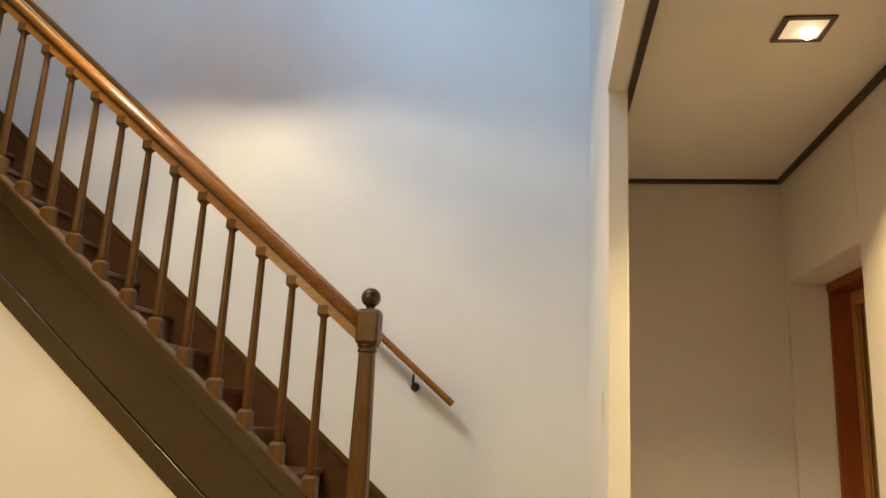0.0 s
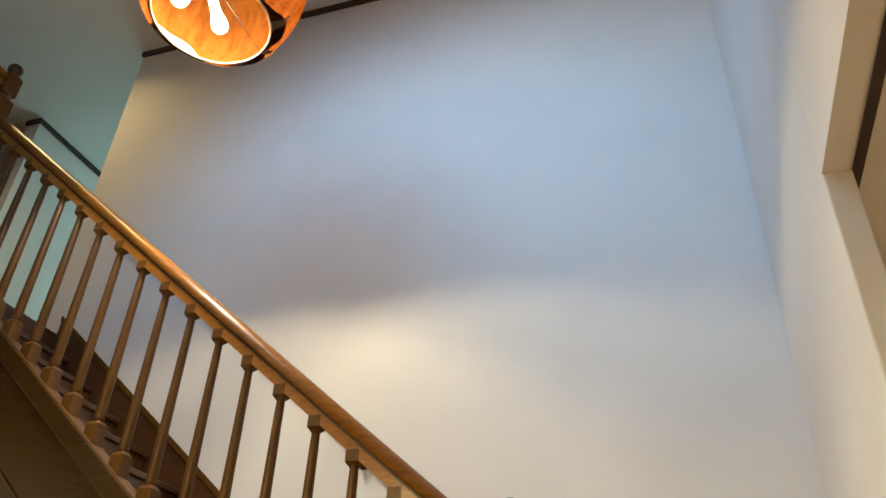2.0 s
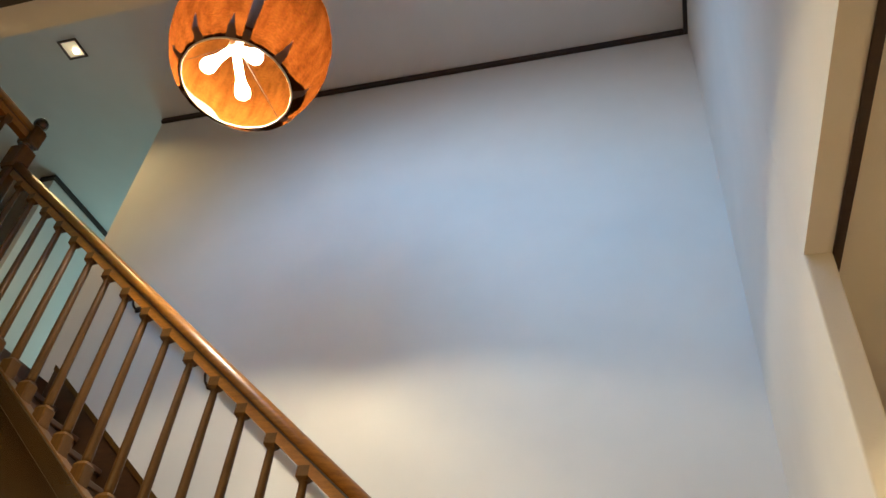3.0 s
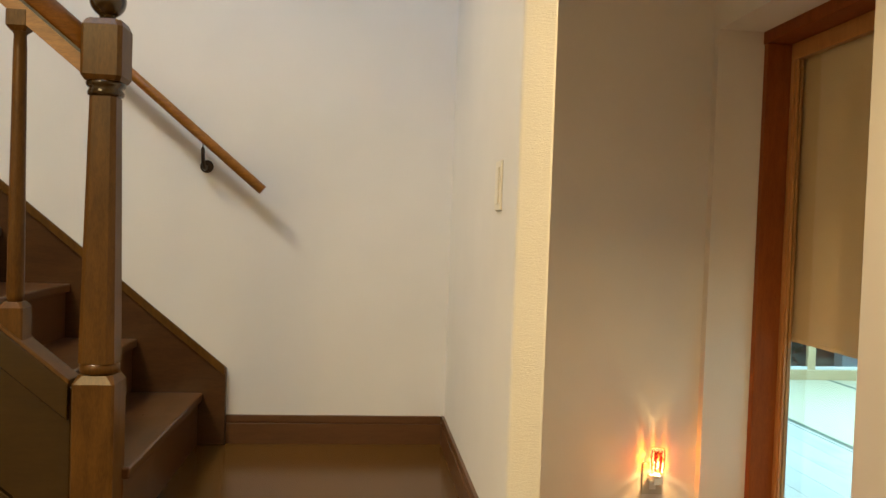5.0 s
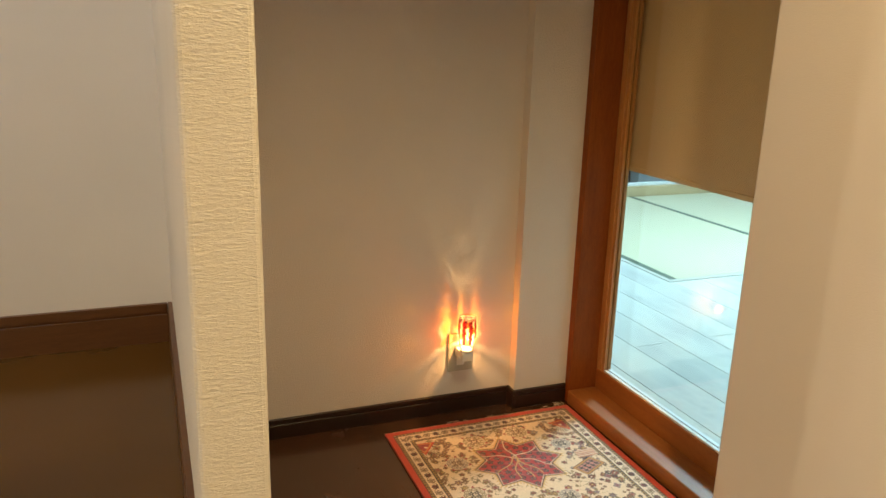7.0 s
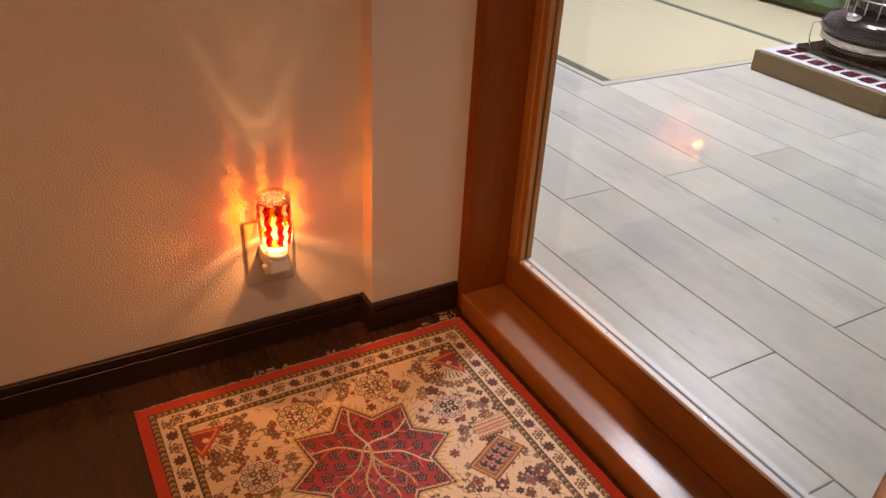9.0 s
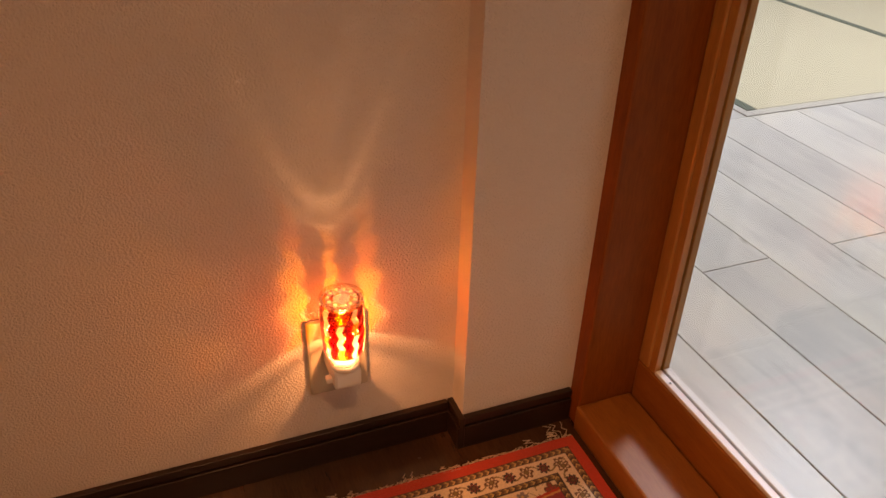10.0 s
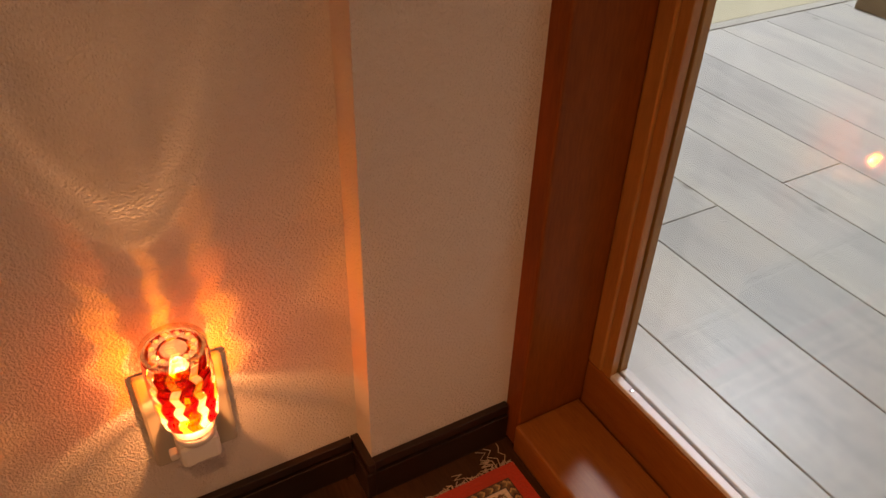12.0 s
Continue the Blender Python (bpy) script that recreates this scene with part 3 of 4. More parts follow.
part("wall_string", prism([(-0.881, ZL + 0.001), (-0.881, wall_top(-0.881)), (XE, wall_top(XE)), (XE, wall_top(XE) - 0.5), (-1.2, ZL + 0.001)], -0.030, -0.001, "y", None, 0.003), M_WSTRING, stairs)
part("string_cap", prism(slanted(wall_top, -0.008, 0.03, -0.885, XE), -0.038, -0.0302, "y", None, 0.002), M_STAIR, stairs)
part("outer_string", prism(slanted(near_top, 0.0, 0.40, -1.10, XE), -1.022, -0.962, "y", None, 0.004), M_STRING, stairs, "glossy dark outer string board")
part("string_strip", prism(slanted(near_top, 0.404, 0.52, -1.10, XE), -1.028, -0.975, "y", None, 0.003), M_STRING, stairs)
part("string_cap", prism(slanted(near_top, -0.012, 0.085, -1.105, XE), -1.036, -1.0225, "y", None, 0.004), M_STRING, stairs)
part("string_top", prism(slanted(near_top, -0.022, -0.0005, -1.105, XE), -1.030, -0.952, "y", None, 0.004), M_STAIR, stairs)
structure("wall_under_stair", prism([(-4.5, 0.0), (-1.12, 0.0), (-1.12, max(0.25, near_top(-1.12) - 0.50)), (XE, near_top(XE) - 0.50), (-4.5, ZC)], -1.010, -0.98, "y"), M_WALL, "white wallpapered wall under the staircase", "wall")


def octagon(half, cut):
    h, c = half, half - cut
    return [(h, -c), (h, c), (c, h), (-c, h), (-h, c), (-h, -c), (-c, -h), (c, -h)]


def octo_post(sections, bm=None):
    """A post of eight sides: rows of height, half width and corner cut."""
    bm = bm or bmesh.new()
    rings = [[bm.verts.new((x, y, z)) for x, y in octagon(h, c)] for z, h, c in sections]
    for a, b in zip(rings, rings[1:]):
        for i in range(8):
            j = (i + 1) % 8
            bm.faces.new((a[i], a[j], b[j], b[i]))
    bm.faces.new(rings[0][::-1])
    bm.faces.new(rings[-1])
    return bm


def newel(label, at, foot):
    """A newel post: square foot, tapered turned shaft, chamfered head and ball. at: middle of the head's lower edge."""
    t = thing("newel_post", label, "newel post", at)
    part("foot", octo_post([(foot, 0.0535, 0.006), (-0.790, 0.0535, 0.006), (-0.768, 0.044, 0.014)]), M_STAIR, t)
    part("ring", lathe([(0.040, -0.768), (0.050, -0.762), (0.050, -0.745), (0.046, -0.738)], 24), M_STAIR, t, "", True)
    part("shaft", octo_post([(-0.738, 0.046, 0.017), (-0.70, 0.045, 0.0155), (-0.04, 0.034, 0.0115)]), M_STAIR, t)
    part("collar", lathe([(0.036, -0.04), (0.044, -0.036), (0.046, -0.028), (0.040, -0.018), (0.048, -0.012), (0.050, -0.004), (0.046, 0.0)], 24), M_STRING, t, "", True)
    part("head", octo_post([(0.0, 0.044, 0.010), (0.012, 0.0515, 0.010), (0.140, 0.0515, 0.010), (0.157, 0.044, 0.014)]), M_STAIR, t)
    part("neck", lathe([(0.030, 0.157), (0.020, 0.166), (0.022, 0.178)], 20), M_STRING, t, "", True)
    part("ball", lathe([(0.0 if i in (0, 14) else 0.046 * math.sin(math.pi * i / 14), 0.214 - 0.046 * math.cos(math.pi * i / 14)) for i in range(15)], 28), M_STRING, t, "dark glossy ball finial", True)
    return t


newel("stained wooden newel post with a ball finial at the stair foot", (-1.041, YR, 1.578), ZL - 1.578)
up_newel = newel("stained wooden newel post at the stair head", (-4.215, YR, 4.415), Z2 - 4.415)
part("lower_head", octo_post([(-0.225, 0.048, 0.010), (-0.205, 0.056, 0.008), (-0.045, 0.056, 0.008), (-0.03, 0.046, 0.010)]), M_STAIR, up_newel)


def baluster(at, low, high, group):
    """A turned baluster with square ends; low and high: heights of its two ends over the foot's middle."""
    t = thing("baluster", "turned stained wooden baluster with chamfered square ends", "baluster", at, group)
    part("base", octo_post([(low, 0.031, 0.004), (low + 0.085, 0.031, 0.004), (low + 0.10, 0.022, 0.007)]), M_STAIR, t)
    part("shank", lathe([(0.018, low + 0.098), (0.0215, low + 0.115), (0.020, low + 0.30), (0.0165, high - 0.08), (0.015, high - 0.040), (0.019, high - 0.034), (0.018, high - 0.028)], 14), M_STAIR, t, "", True)
    part("top", octo_post([(high - 0.033, 0.018, 0.006), (high - 0.020, 0.027, 0.004), (high + 0.020, 0.027, 0.004)]), M_STAIR, t)
    return t


RAIL0 = 1.584 + SLOPE * (-1.082)       # underside of the hand rail at x = 0


def rail_low(x):
    return RAIL0 - SLOPE * x


k = 1
first = None
while True:
    x = -1.0939 - 0.1637 * k
    if x < -4.15:
        break
    foot = near_top(x)
    if first is None:
        first = baluster((x, YR, foot), -0.005, rail_low(x) - foot, "balusters of the staircase")
    else:
        copy_thing(first, pose(x, YR, foot))
    k += 1


def moulded_rail(name, label, a, b):
    """A hand rail along a to b (its underside): fillet below, moulded round top."""
    a, b = Vector(a), Vector(b)
    d = b - a
    side = Vector((-d.y, d.x, 0)).normalized()
    if abs(d.y) < 1e-6:
        side = Vector((0, -1, 0))
    up = Vector((0, 0, 1))
    t = thing(name, label, "hand rail", (0, 0, 0))
    for nm, mat, ring in (("fillet", M_RAIL, [(-0.026, 0.0), (0.026, 0.0), (0.026, 0.048), (-0.026, 0.048)]),
                          ("groove", M_TRIM, [(-0.021, 0.046), (0.021, 0.046), (0.021, 0.060), (-0.021, 0.060)]),
                          ("cap", M_RAIL, [(-0.030, 0.058), (0.030, 0.058), (0.036, 0.066), (0.037, 0.088), (0.030, 0.108), (0.016, 0.122), (0.0, 0.127), (-0.016, 0.122), (-0.030, 0.108), (-0.037, 0.088), (-0.036, 0.066)])):
        bm = bmesh.new()
        lo = [bm.verts.new(a + side * u + up * v) for u, v in ring]
        hi = [bm.verts.new(b + side * u + up * v) for u, v in ring]
        for i in range(len(ring)):
            j = (i + 1) % len(ring)
            bm.faces.new((lo[i], lo[j], hi[j], hi[i]))
        bm.faces.new(lo[::-1])
        bm.faces.new(hi)
        bmesh.ops.recalc_face_normals(bm, faces=bm.faces)
        part(nm, bm, mat, t, "", nm == "cap")
    return t


moulded_rail("stair_rail", "amber varnished moulded wooden stair rail", (-1.095, YR, rail_low(-1.095)), (-4.162, YR, rail_low(-4.162)))
moulded_rail("landing_rail", "varnished moulded wooden rail of the upper landing", (-4.215, YR - 0.05, 4.44), (-4.215, YH + 0.01, 4.44))
first = None
for k in range(1, 9):
    y = YR - 0.05 - 0.165 * k
    at = (-4.215, y, Z2 + 0.04)
    if first is None:
        first = baluster(at, 0.0, 4.44 - Z2 - 0.04, "balusters of the upper landing")
    else:
        copy_thing(first, pose(*at))
tagged(part("landing_kerb", box((-4.26, YH + 0.002, Z2), (-4.17, YR - 0.055, Z2 + 0.04), 0.004), M_STRING), "dark wooden kerb under the landing balusters", "kerb")

# round wall rail on brackets
wall_rail = thing("wall_rail", "round wooden wall rail on bronze brackets", "hand rail", (0, 0, 0))
wall_line = Vector((-0.751, -0.0825, 1.350))
wall_up = Vector((-1, 0, SLOPE + 0.02)).normalized()
part("bar", tube([wall_line + wall_up * s for s in (0.0, 0.004, 0.01, 4.28)], 0.0195, None, 18), M_RAIL, wall_rail, "", True)
for s in (0.30, 1.63, 2.96, 3.94):
    p = wall_line + wall_up * s
    b = part("bracket", tube([(p.x, -0.004, p.z - 0.105), (p.x, -0.035, p.z - 0.118), (p.x, -0.062, p.z - 0.108), (p.x, -0.080, p.z - 0.075), (p.x, -0.0825, p.z - 0.045), (p.x, -0.0825, p.z - 0.012)], 0.0075), M_BRACKET, wall_rail, "dark bronze bracket", True)
    rose = lathe([(0.026, 0.0), (0.026, 0.004), (0.020, 0.010), (0.009, 0.013)], 20)
    for v in rose.verts:
        v.co = Vector((p.x + v.co.x, -0.0005 - v.co.z, p.z - 0.105 + v.co.y))
    bmesh.ops.recalc_face_normals(rose, faces=rose.faces)
    part("rose", rose, M_BRACKET, b, "", True)

# ---------------------------------------------------------------- pendant lamp
pend = thing("pendant_lamp", "large pendant lamp in gathered orange bark cloth, lit", "pendant lamp", PENDANT)
K = 1.22
prof = [(r * K, z * K) for r, z in [(0.224, 0.0), (0.268, 0.03), (0.290, 0.08), (0.312, 0.17), (0.322, 0.27), (0.318, 0.38), (0.285, 0.50), (0.215, 0.59), (0.12, 0.64), (0.03, 0.655)]]
GUSSETS = [-68, -101, -134, -19, 25, 62, 98, 140, 178]      # where the hem is gathered, in degrees


def shade_point(th, z, out=0.0):
    """A point of the shade's cloth at an angle and height, pushed out a little."""
    s = 0
    while s < len(prof) - 2 and prof[s + 1][1] < z:
        s += 1
    (r0, z0), (r1, z1) = prof[s], prof[s + 1]
    r = r0 + (r1 - r0) * (z - z0) / (z1 - z0)
    lift = min(1.0, z / 0.2) * min(1.0, (prof[-1][1] - z) / 0.2)
    bulge = sum(math.exp(-((math.degrees(th) - g + 180) % 360 - 180) ** 2 / 60) for g in GUSSETS)
    r *= 1 + lift * (0.020 - 0.035 * bulge * max(0.0, 1 - z / 0.35) + 0.05 * noise.noise((1.6 * math.cos(th), 1.6 * math.sin(th), z * 2))) + 0.012 * noise.noise((5 * math.cos(th), 5 * math.sin(th), z * 8))
    return Vector(((r + out) * math.cos(th), (r + out) * math.sin(th), z))


def shade_patch(th, half, z0, z1, taper, out=0.003, rows=14):
    """A strip of cloth laid on the shade, upright, narrowing to its top by taper."""
    bm = bmesh.new()
    lines = []
    for i in range(rows + 1):
        f = i / rows
        w = half * (1 - taper * f ** 0.6)
        lines.append([bm.verts.new(shade_point(radians(th + w * k), z0 + (z1 - z0) * f, out if abs(k) < 1 else 0.0006)) for k in (-1, -0.5, 0, 0.5, 1)])
    for a, b in zip(lines, lines[1:]):
        for k in range(4):
            bm.faces.new((a[k], a[k + 1], b[k + 1], b[k]))
    return bm


bm = bmesh.new()
N = 120
rings = [[bm.verts.new(shade_point(2 * math.pi * j / N, prof[-1][1] * i / 44)) for j in range(N)] for i in range(45)]
for a, b in zip(rings, rings[1:]):
    for j in range(N):
        q = (j + 1) % N
        bm.faces.new((a[j], a[q], b[q], b[j]))
part("shade", bm, M_SHADE, pend, "gathered orange bark cloth", True)
rib_mat = plain("dark_rib", (0.11, 0.042, 0.014), 0.8)
part("seam", shade_patch(-54, 3.6, 0.0, prof[-1][1] - 0.05, 0.0, 0.004, 30), rib_mat, pend, "wide dark brown seam", True)
for i, g in enumerate(GUSSETS):
    part("gusset", shade_patch(g, 6.5, 0.0, 0.095 + 0.03 * math.sin(i * 2.3), 0.97), rib_mat, pend, "dark gathered fold at the hem", True)
lining = plain("bulb_lit_band", (0.055, 0.026, 0.007), 0.8)
hem = plain("pale_hem", (0.62, 0.46, 0.27), 0.8)
# bright patches the bulbs throw inside the hem, built as a paler band
bm = bmesh.new()
lines = []
for j in range(121):
    th = 2 * math.pi * j / 120
    deg = math.degrees(th)
    up = 0.012 + 0.14 * math.exp(-((deg - 158) / 24) ** 4) + 0.07 * math.exp(-((deg - 88) / 16) ** 2) + 0.05 * math.exp(-((deg - 30) / 16) ** 2)
    lines.append([bm.verts.new(shade_point(th, up * k / 4, -0.004)) for k in range(5)])
for a, b in zip(lines, lines[1:]):
    for k in range(4):
        bm.faces.new((a[k], a[k + 1], b[k + 1], b[k]))
part("lining", bm, lining, pend, "paler band standing in for bulb-lit patches inside the hem", True)
part("rim", tube([shade_point(2 * math.pi * i / 64, 0.0) for i in range(65)], 0.0050, None, 8), hem, pend, "pale wire rim", True)
for k in range(3):
    a = radians(200 + 120 * k)
    part("spoke", tube([HUB + Vector((0, 0, 0.02)), shade_point(a, 0.10, -0.003)], 0.0018, None, 6), M_BLACK, pend)
part("cord", tube([HUB + Vector((0, 0, 0.03)), (0, 0, 0.6), (0, 0, ZT - PENDANT.z - 0.04)], 0.005, None, 8), M_BLACK, pend)
part("ceiling_cup", lathe([(0.012, ZT - PENDANT.z - 0.07), (0.05, ZT - PENDANT.z - 0.03), (0.055, ZT - PENDANT.z - 0.001)], 24), M_WHITE, pend, "", True)
part("lamp_holder", lathe([(0.03, -0.03), (0.036, -0.02), (0.036, 0.03), (0.015, 0.05)], 20, HUB), M_WHITE, pend, "", True)
for b in BULBS:
    d = b - HUB
    bm = lathe([(0.020, 0.0), (0.022, d.length - 0.075), (0.028, d.length - 0.052), (0.035, d.length - 0.032), (0.040, d.length - 0.012), (0.041, d.length + 0.004), (0.037, d.length + 0.020), (0.028, d.length + 0.032), (0.015, d.length + 0.039), (0.0, d.length + 0.041)], 32)
    bm.transform(Matrix.Translation(HUB) @ d.to_track_quat("Z", "Y").to_matrix().to_4x4())
    ob = part("bulb", bm, M_BULB, pend, "lit round bulb", True)
    ob.visible_shadow = False


def downlight(label, at):
    t = thing("downlight", label, "downlight", at, "square ceiling downlights")
    o, i = 0.088, 0.068
    for lo, hi in (((-o, -o), (o, -i)), ((-o, i), (o, o)), ((-o, -i), (-i, i)), ((i, -i), (o, i))):
        part("frame_bar", box((*lo, -0.010), (*hi, -0.0005), 0.002), M_DLFRAME, t)
    part("reflector", box((-i, -i, -0.006), (i, i, -0.001), 0.001), M_DLGLOW, t, "glowing warm reflector")
    part("bulb", lathe([(0.0, -0.0305), (0.018, -0.028), (0.026, -0.018), (0.024, -0.0065)], 20, (0.022, 0.018, 0)), M_DLBULB, t, "bright bulb", True)
    return t


downlight("square recessed corridor downlight with a dark frame, lit", (0.645, -1.770, ZC + 0.02))
# panel added out of view to carry the hall's fill light
hl = thing("ceiling_light", "added wide square panel that fills the unseen hall with warm light", "ceiling light", (-2.05, -3.85, ZC))
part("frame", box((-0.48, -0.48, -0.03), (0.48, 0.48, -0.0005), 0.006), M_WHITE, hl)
part("diffuser", box((-0.46, -0.46, -0.080), (0.46, 0.46, -0.0305), 0.015), M_DLGLOW, hl, "glowing warm face of the added panel")
downlight("square recessed upstairs downlight with a dark frame, lit", (-4.69, -0.82, ZT))

# ---------------------------------------------------------------- wall switch
sw = thing("light_switch", "ivory triple rocker switch on the partition", "switch", (0.0, -1.095, 1.343))
part("plate", box((-0.007, -0.038, -0.066), (-0.0003, 0.038, 0.066), 0.003), M_SWITCH, sw)
for z in (-0.033, 0.0, 0.033):
    part("rocker", box((-0.0105, -0.022, z - 0.0155), (-0.0071, 0.022, z + 0.0155), 0.0015), M_SWITCH, sw)

# ---------------------------------------------------------------- outlet and night light
outlet = thing("wall_outlet", "ivory wall outlet plate low on the end wall, coloured darker for shade", "outlet", (0.878, YC, 0.212))
part("plate", box((-0.044, -0.009, -0.067), (0.044, -0.0003, 0.067), 0.004), M_OUTLET_SHADED, outlet)
part("socket", box((-0.014, -0.0105, -0.045), (0.014, -0.0091, -0.012), 0.001), M_WHITE, outlet)

nl = thing("night_light", "plug-in night light with a red and amber mosaic glass cup, lit", "night light", NIGHT)
nl.scale = (0.93, 0.93, 0.93)
part("plug_body", box((-0.021, -0.016, -0.094), (0.021, 0.0566, -0.062), 0.005), M_WHITE, nl, "white plastic plug body")
part("switch_knob", box((-0.030, -0.006, -0.086), (-0.0212, 0.006, -0.077), 0.002), M_WHITE, nl)
part("collar", lathe([(0.020, -0.0618), (0.022, -0.058), (0.021, -0.052), (0.012, -0.047)], 24), M_WHITE, nl, "", True)
part("bulb", lathe([(0.005, -0.046), (0.006, -0.040), (0.009, -0.026), (0.0095, -0.012), (0.006, -0.002), (0.0, 0.002)], 16), M_CLEAR, nl, "", True)
fil = part("filament", lathe([(0.0, -0.021), (0.0028, -0.018), (0.0028, -0.011), (0.0, -0.008)], 8), M_NBULB, nl, "glowing filament", True)
fil.visible_shadow = False


def cup_radius(z):
    """The cup's outer radius by height over the bulb: a barrel that flares at the lip."""
    u = (z + 0.05) / 0.118
    return 0.0235 + 0.0075 * math.sin(math.pi * min(u, 1.0) * 0.72 + 0.12)


cup = part("glass_cup", lathe([(cup_radius(-0.048 + 0.012 * i) - 0.0022, -0.048 + 0.012 * i) for i in range(10)], 40), M_CLEAR, nl, "clear glass cup", True)
bm = bmesh.new()
bm.from_mesh(cup.data)
bmesh.ops.delete(bm, geom=[f for f in bm.faces if len(f.verts) > 4], context="FACES")
bm.to_mesh(cup.data)
bm.free()
part("lip", tube([((cup_radius(0.062)) * math.cos(2 * math.pi * i / 40), cup_radius(0.062) * math.sin(2 * math.pi * i / 40), 0.064) for i in range(41)], 0.0026, None, 8), M_RIM, nl, "thick clear glass lip", True)
# lid rings darkened and gapped so the bulb draws caustic-like curves on the wall
for r0, r1, mat in ((0.0, 0.0130, M_CAUSTIC), (0.0160, 0.0232, M_CAUSTIC), (0.0266, 0.0302, M_CAUSTIC)):
    bm = bmesh.new()
    inner = [bm.verts.new((r0 * math.cos(2 * math.pi * i / 40), r0 * math.sin(2 * math.pi * i / 40), 0.060)) for i in range(40)]
    outer = [bm.verts.new((r1 * math.cos(2 * math.pi * i / 40), r1 * math.sin(2 * math.pi * i / 40), 0.060)) for i in range(40)]
    for i in range(40):
        bm.faces.new((inner[i], inner[(i + 1) % 40], outer[(i + 1) % 40], outer[i]))
    bmesh.ops.remove_doubles(bm, verts=bm.verts, dist=1e-6)
    part("lens_ring", bm, mat, nl, "pressed glass ring of the lid, darkened to draw light curves")
frosted = stained_glass("frosted_dimple_glass", (0.85, 0.72, 0.52), (1.0, 0.90, 0.72), 0.30)
dimple = [(0.0 if i in (0, 6) else 0.0029 * math.sin(math.pi * i / 6), -0.0016 * math.cos(math.pi * i / 6)) for i in range(7)]
for i in range(11):
    a = 2 * math.pi * i / 11
    part("dimple", lathe(dimple, 10, (0.0197 * math.cos(a), 0.0197 * math.sin(a), 0.0625)), frosted, nl, "pressed dimple in the glass lid", True)
part("foot_ring", lathe([(0.0240, -0.0475), (0.0270, -0.0305)], 40), M_CLEAR, nl, "thick clear glass foot", True)
# zigzag mosaic of slanted tesserae
ROWS, COLS = 8, 18
for r in range(ROWS):
    z0, z1 = -0.030 + 0.0108 * r, -0.030 + 0.0108 * (r + 1)
    for c in range(COLS):
        lean = 0.42 if r % 2 else -0.42
        mat = M_RED if c % 2 else (M_AMBER if (c // 2 + r // 2) % 3 == 0 else M_CREAM)
        wide = 0.09 if c % 2 else -0.09
        g = 0.025 - wide
        ring = []
        for u, z in ((g, z0 + 0.0002), (1 - g, z0 + 0.0002), (1 - g, z1 - 0.0002), (g, z1 - 0.0002)):
            shift = lean * ((z - z0) / (z1 - z0) - 0.5)
            ring.append(((c + u + shift) * 2 * math.pi / COLS, z))
        bm = bmesh.new()
        lo = [bm.verts.new((cup_radius(z) * math.cos(a), cup_radius(z) * math.sin(a), z)) for a, z in ring]
        hi = [bm.verts.new(((cup_radius(z) + 0.0016) * math.cos(a), (cup_radius(z) + 0.0016) * math.sin(a), z)) for a, z in ring]
        bm.faces.new(hi)
        for i in range(4):
            j = (i + 1) % 4
            bm.faces.new((lo[i], lo[j], hi[j], hi[i]))
        part("tessera", bm, mat, nl)

# ---------------------------------------------------------------- rug
rug = thing("rug", "small oriental rug with a red border and star medallion", "rug", (0.919, -0.605, 0.001))
RW, RL = 0.650, 0.90
NX, NY = 430, 600
CREAM, ORANGE, RED, MAROON, BROWN, OLIVE, DARK = (0.84, 0.67, 0.48), (0.70, 0.32, 0.09), (0.60, 0.05, 0.02), (0.36, 0.035, 0.04), (0.17, 0.075, 0.032), (0.24, 0.165, 0.065), (0.035, 0.020, 0.018)
GOLD, ROSE, GREY = (0.66, 0.42, 0.15), (0.55, 0.26, 0.22), (0.24, 0.19, 0.19)
STAR_X, STAR_Y, STAR_R = 0.0, 0.170, 0.142
TIP_N, TIP_M = 0.70 * math.sin(math.pi / 8), 1 - 0.70 * math.cos(math.pi / 8)      # slope of the star's sides
rnd = random.Random(5)


def bloom(u, v, r, petals, line, fill, heart):
    """A small flower about its middle: outlined petals round a heart; None outside."""
    d = math.hypot(u, v)
    if d > r:
        return None
    if d < 0.24 * r:
        return heart
    p = r * (0.56 + 0.44 * abs(math.cos(petals / 2 * math.atan2(v, u))))
    if d > p:
        return None
    return line if d > p - 0.0042 or d < 0.24 * r + 0.002 else fill


def rosette(u, v, r, line, petal):
    """A large round spray: a knot of star flowers, a ring of petals and pointed leaves outside."""
    d, a = math.hypot(u, v), math.atan2(v, u)
    if d > 1.28 * r:
        return None
    if d > 1.0 * r:
        k = (a / (math.pi / 3.5)) % 1.0 - 0.5
        return MAROON if abs(k) * 0.9 * d < 0.5 * (1.28 * r - d) + 0.001 else None
    k = (a / (math.pi / 6)) % 1.0 - 0.5
    q = math.hypot(k * math.pi / 6 * 0.74 * r, d - 0.74 * r)
    if q < 0.21 * r:
        return petal if q > 0.13 * r else (line if q < 0.05 * r else CREAM)
    for i in range(4):
        t = math.pi / 4 + i * math.pi / 2
        c = bloom(u - 0.34 * r * math.cos(t), v - 0.34 * r * math.sin(t), 0.26 * r, 5, line, petal, CREAM)
        if c:
            return c
    return line if abs(math.sin(3.5 * a)) < 0.12 and d < 0.6 * r else None


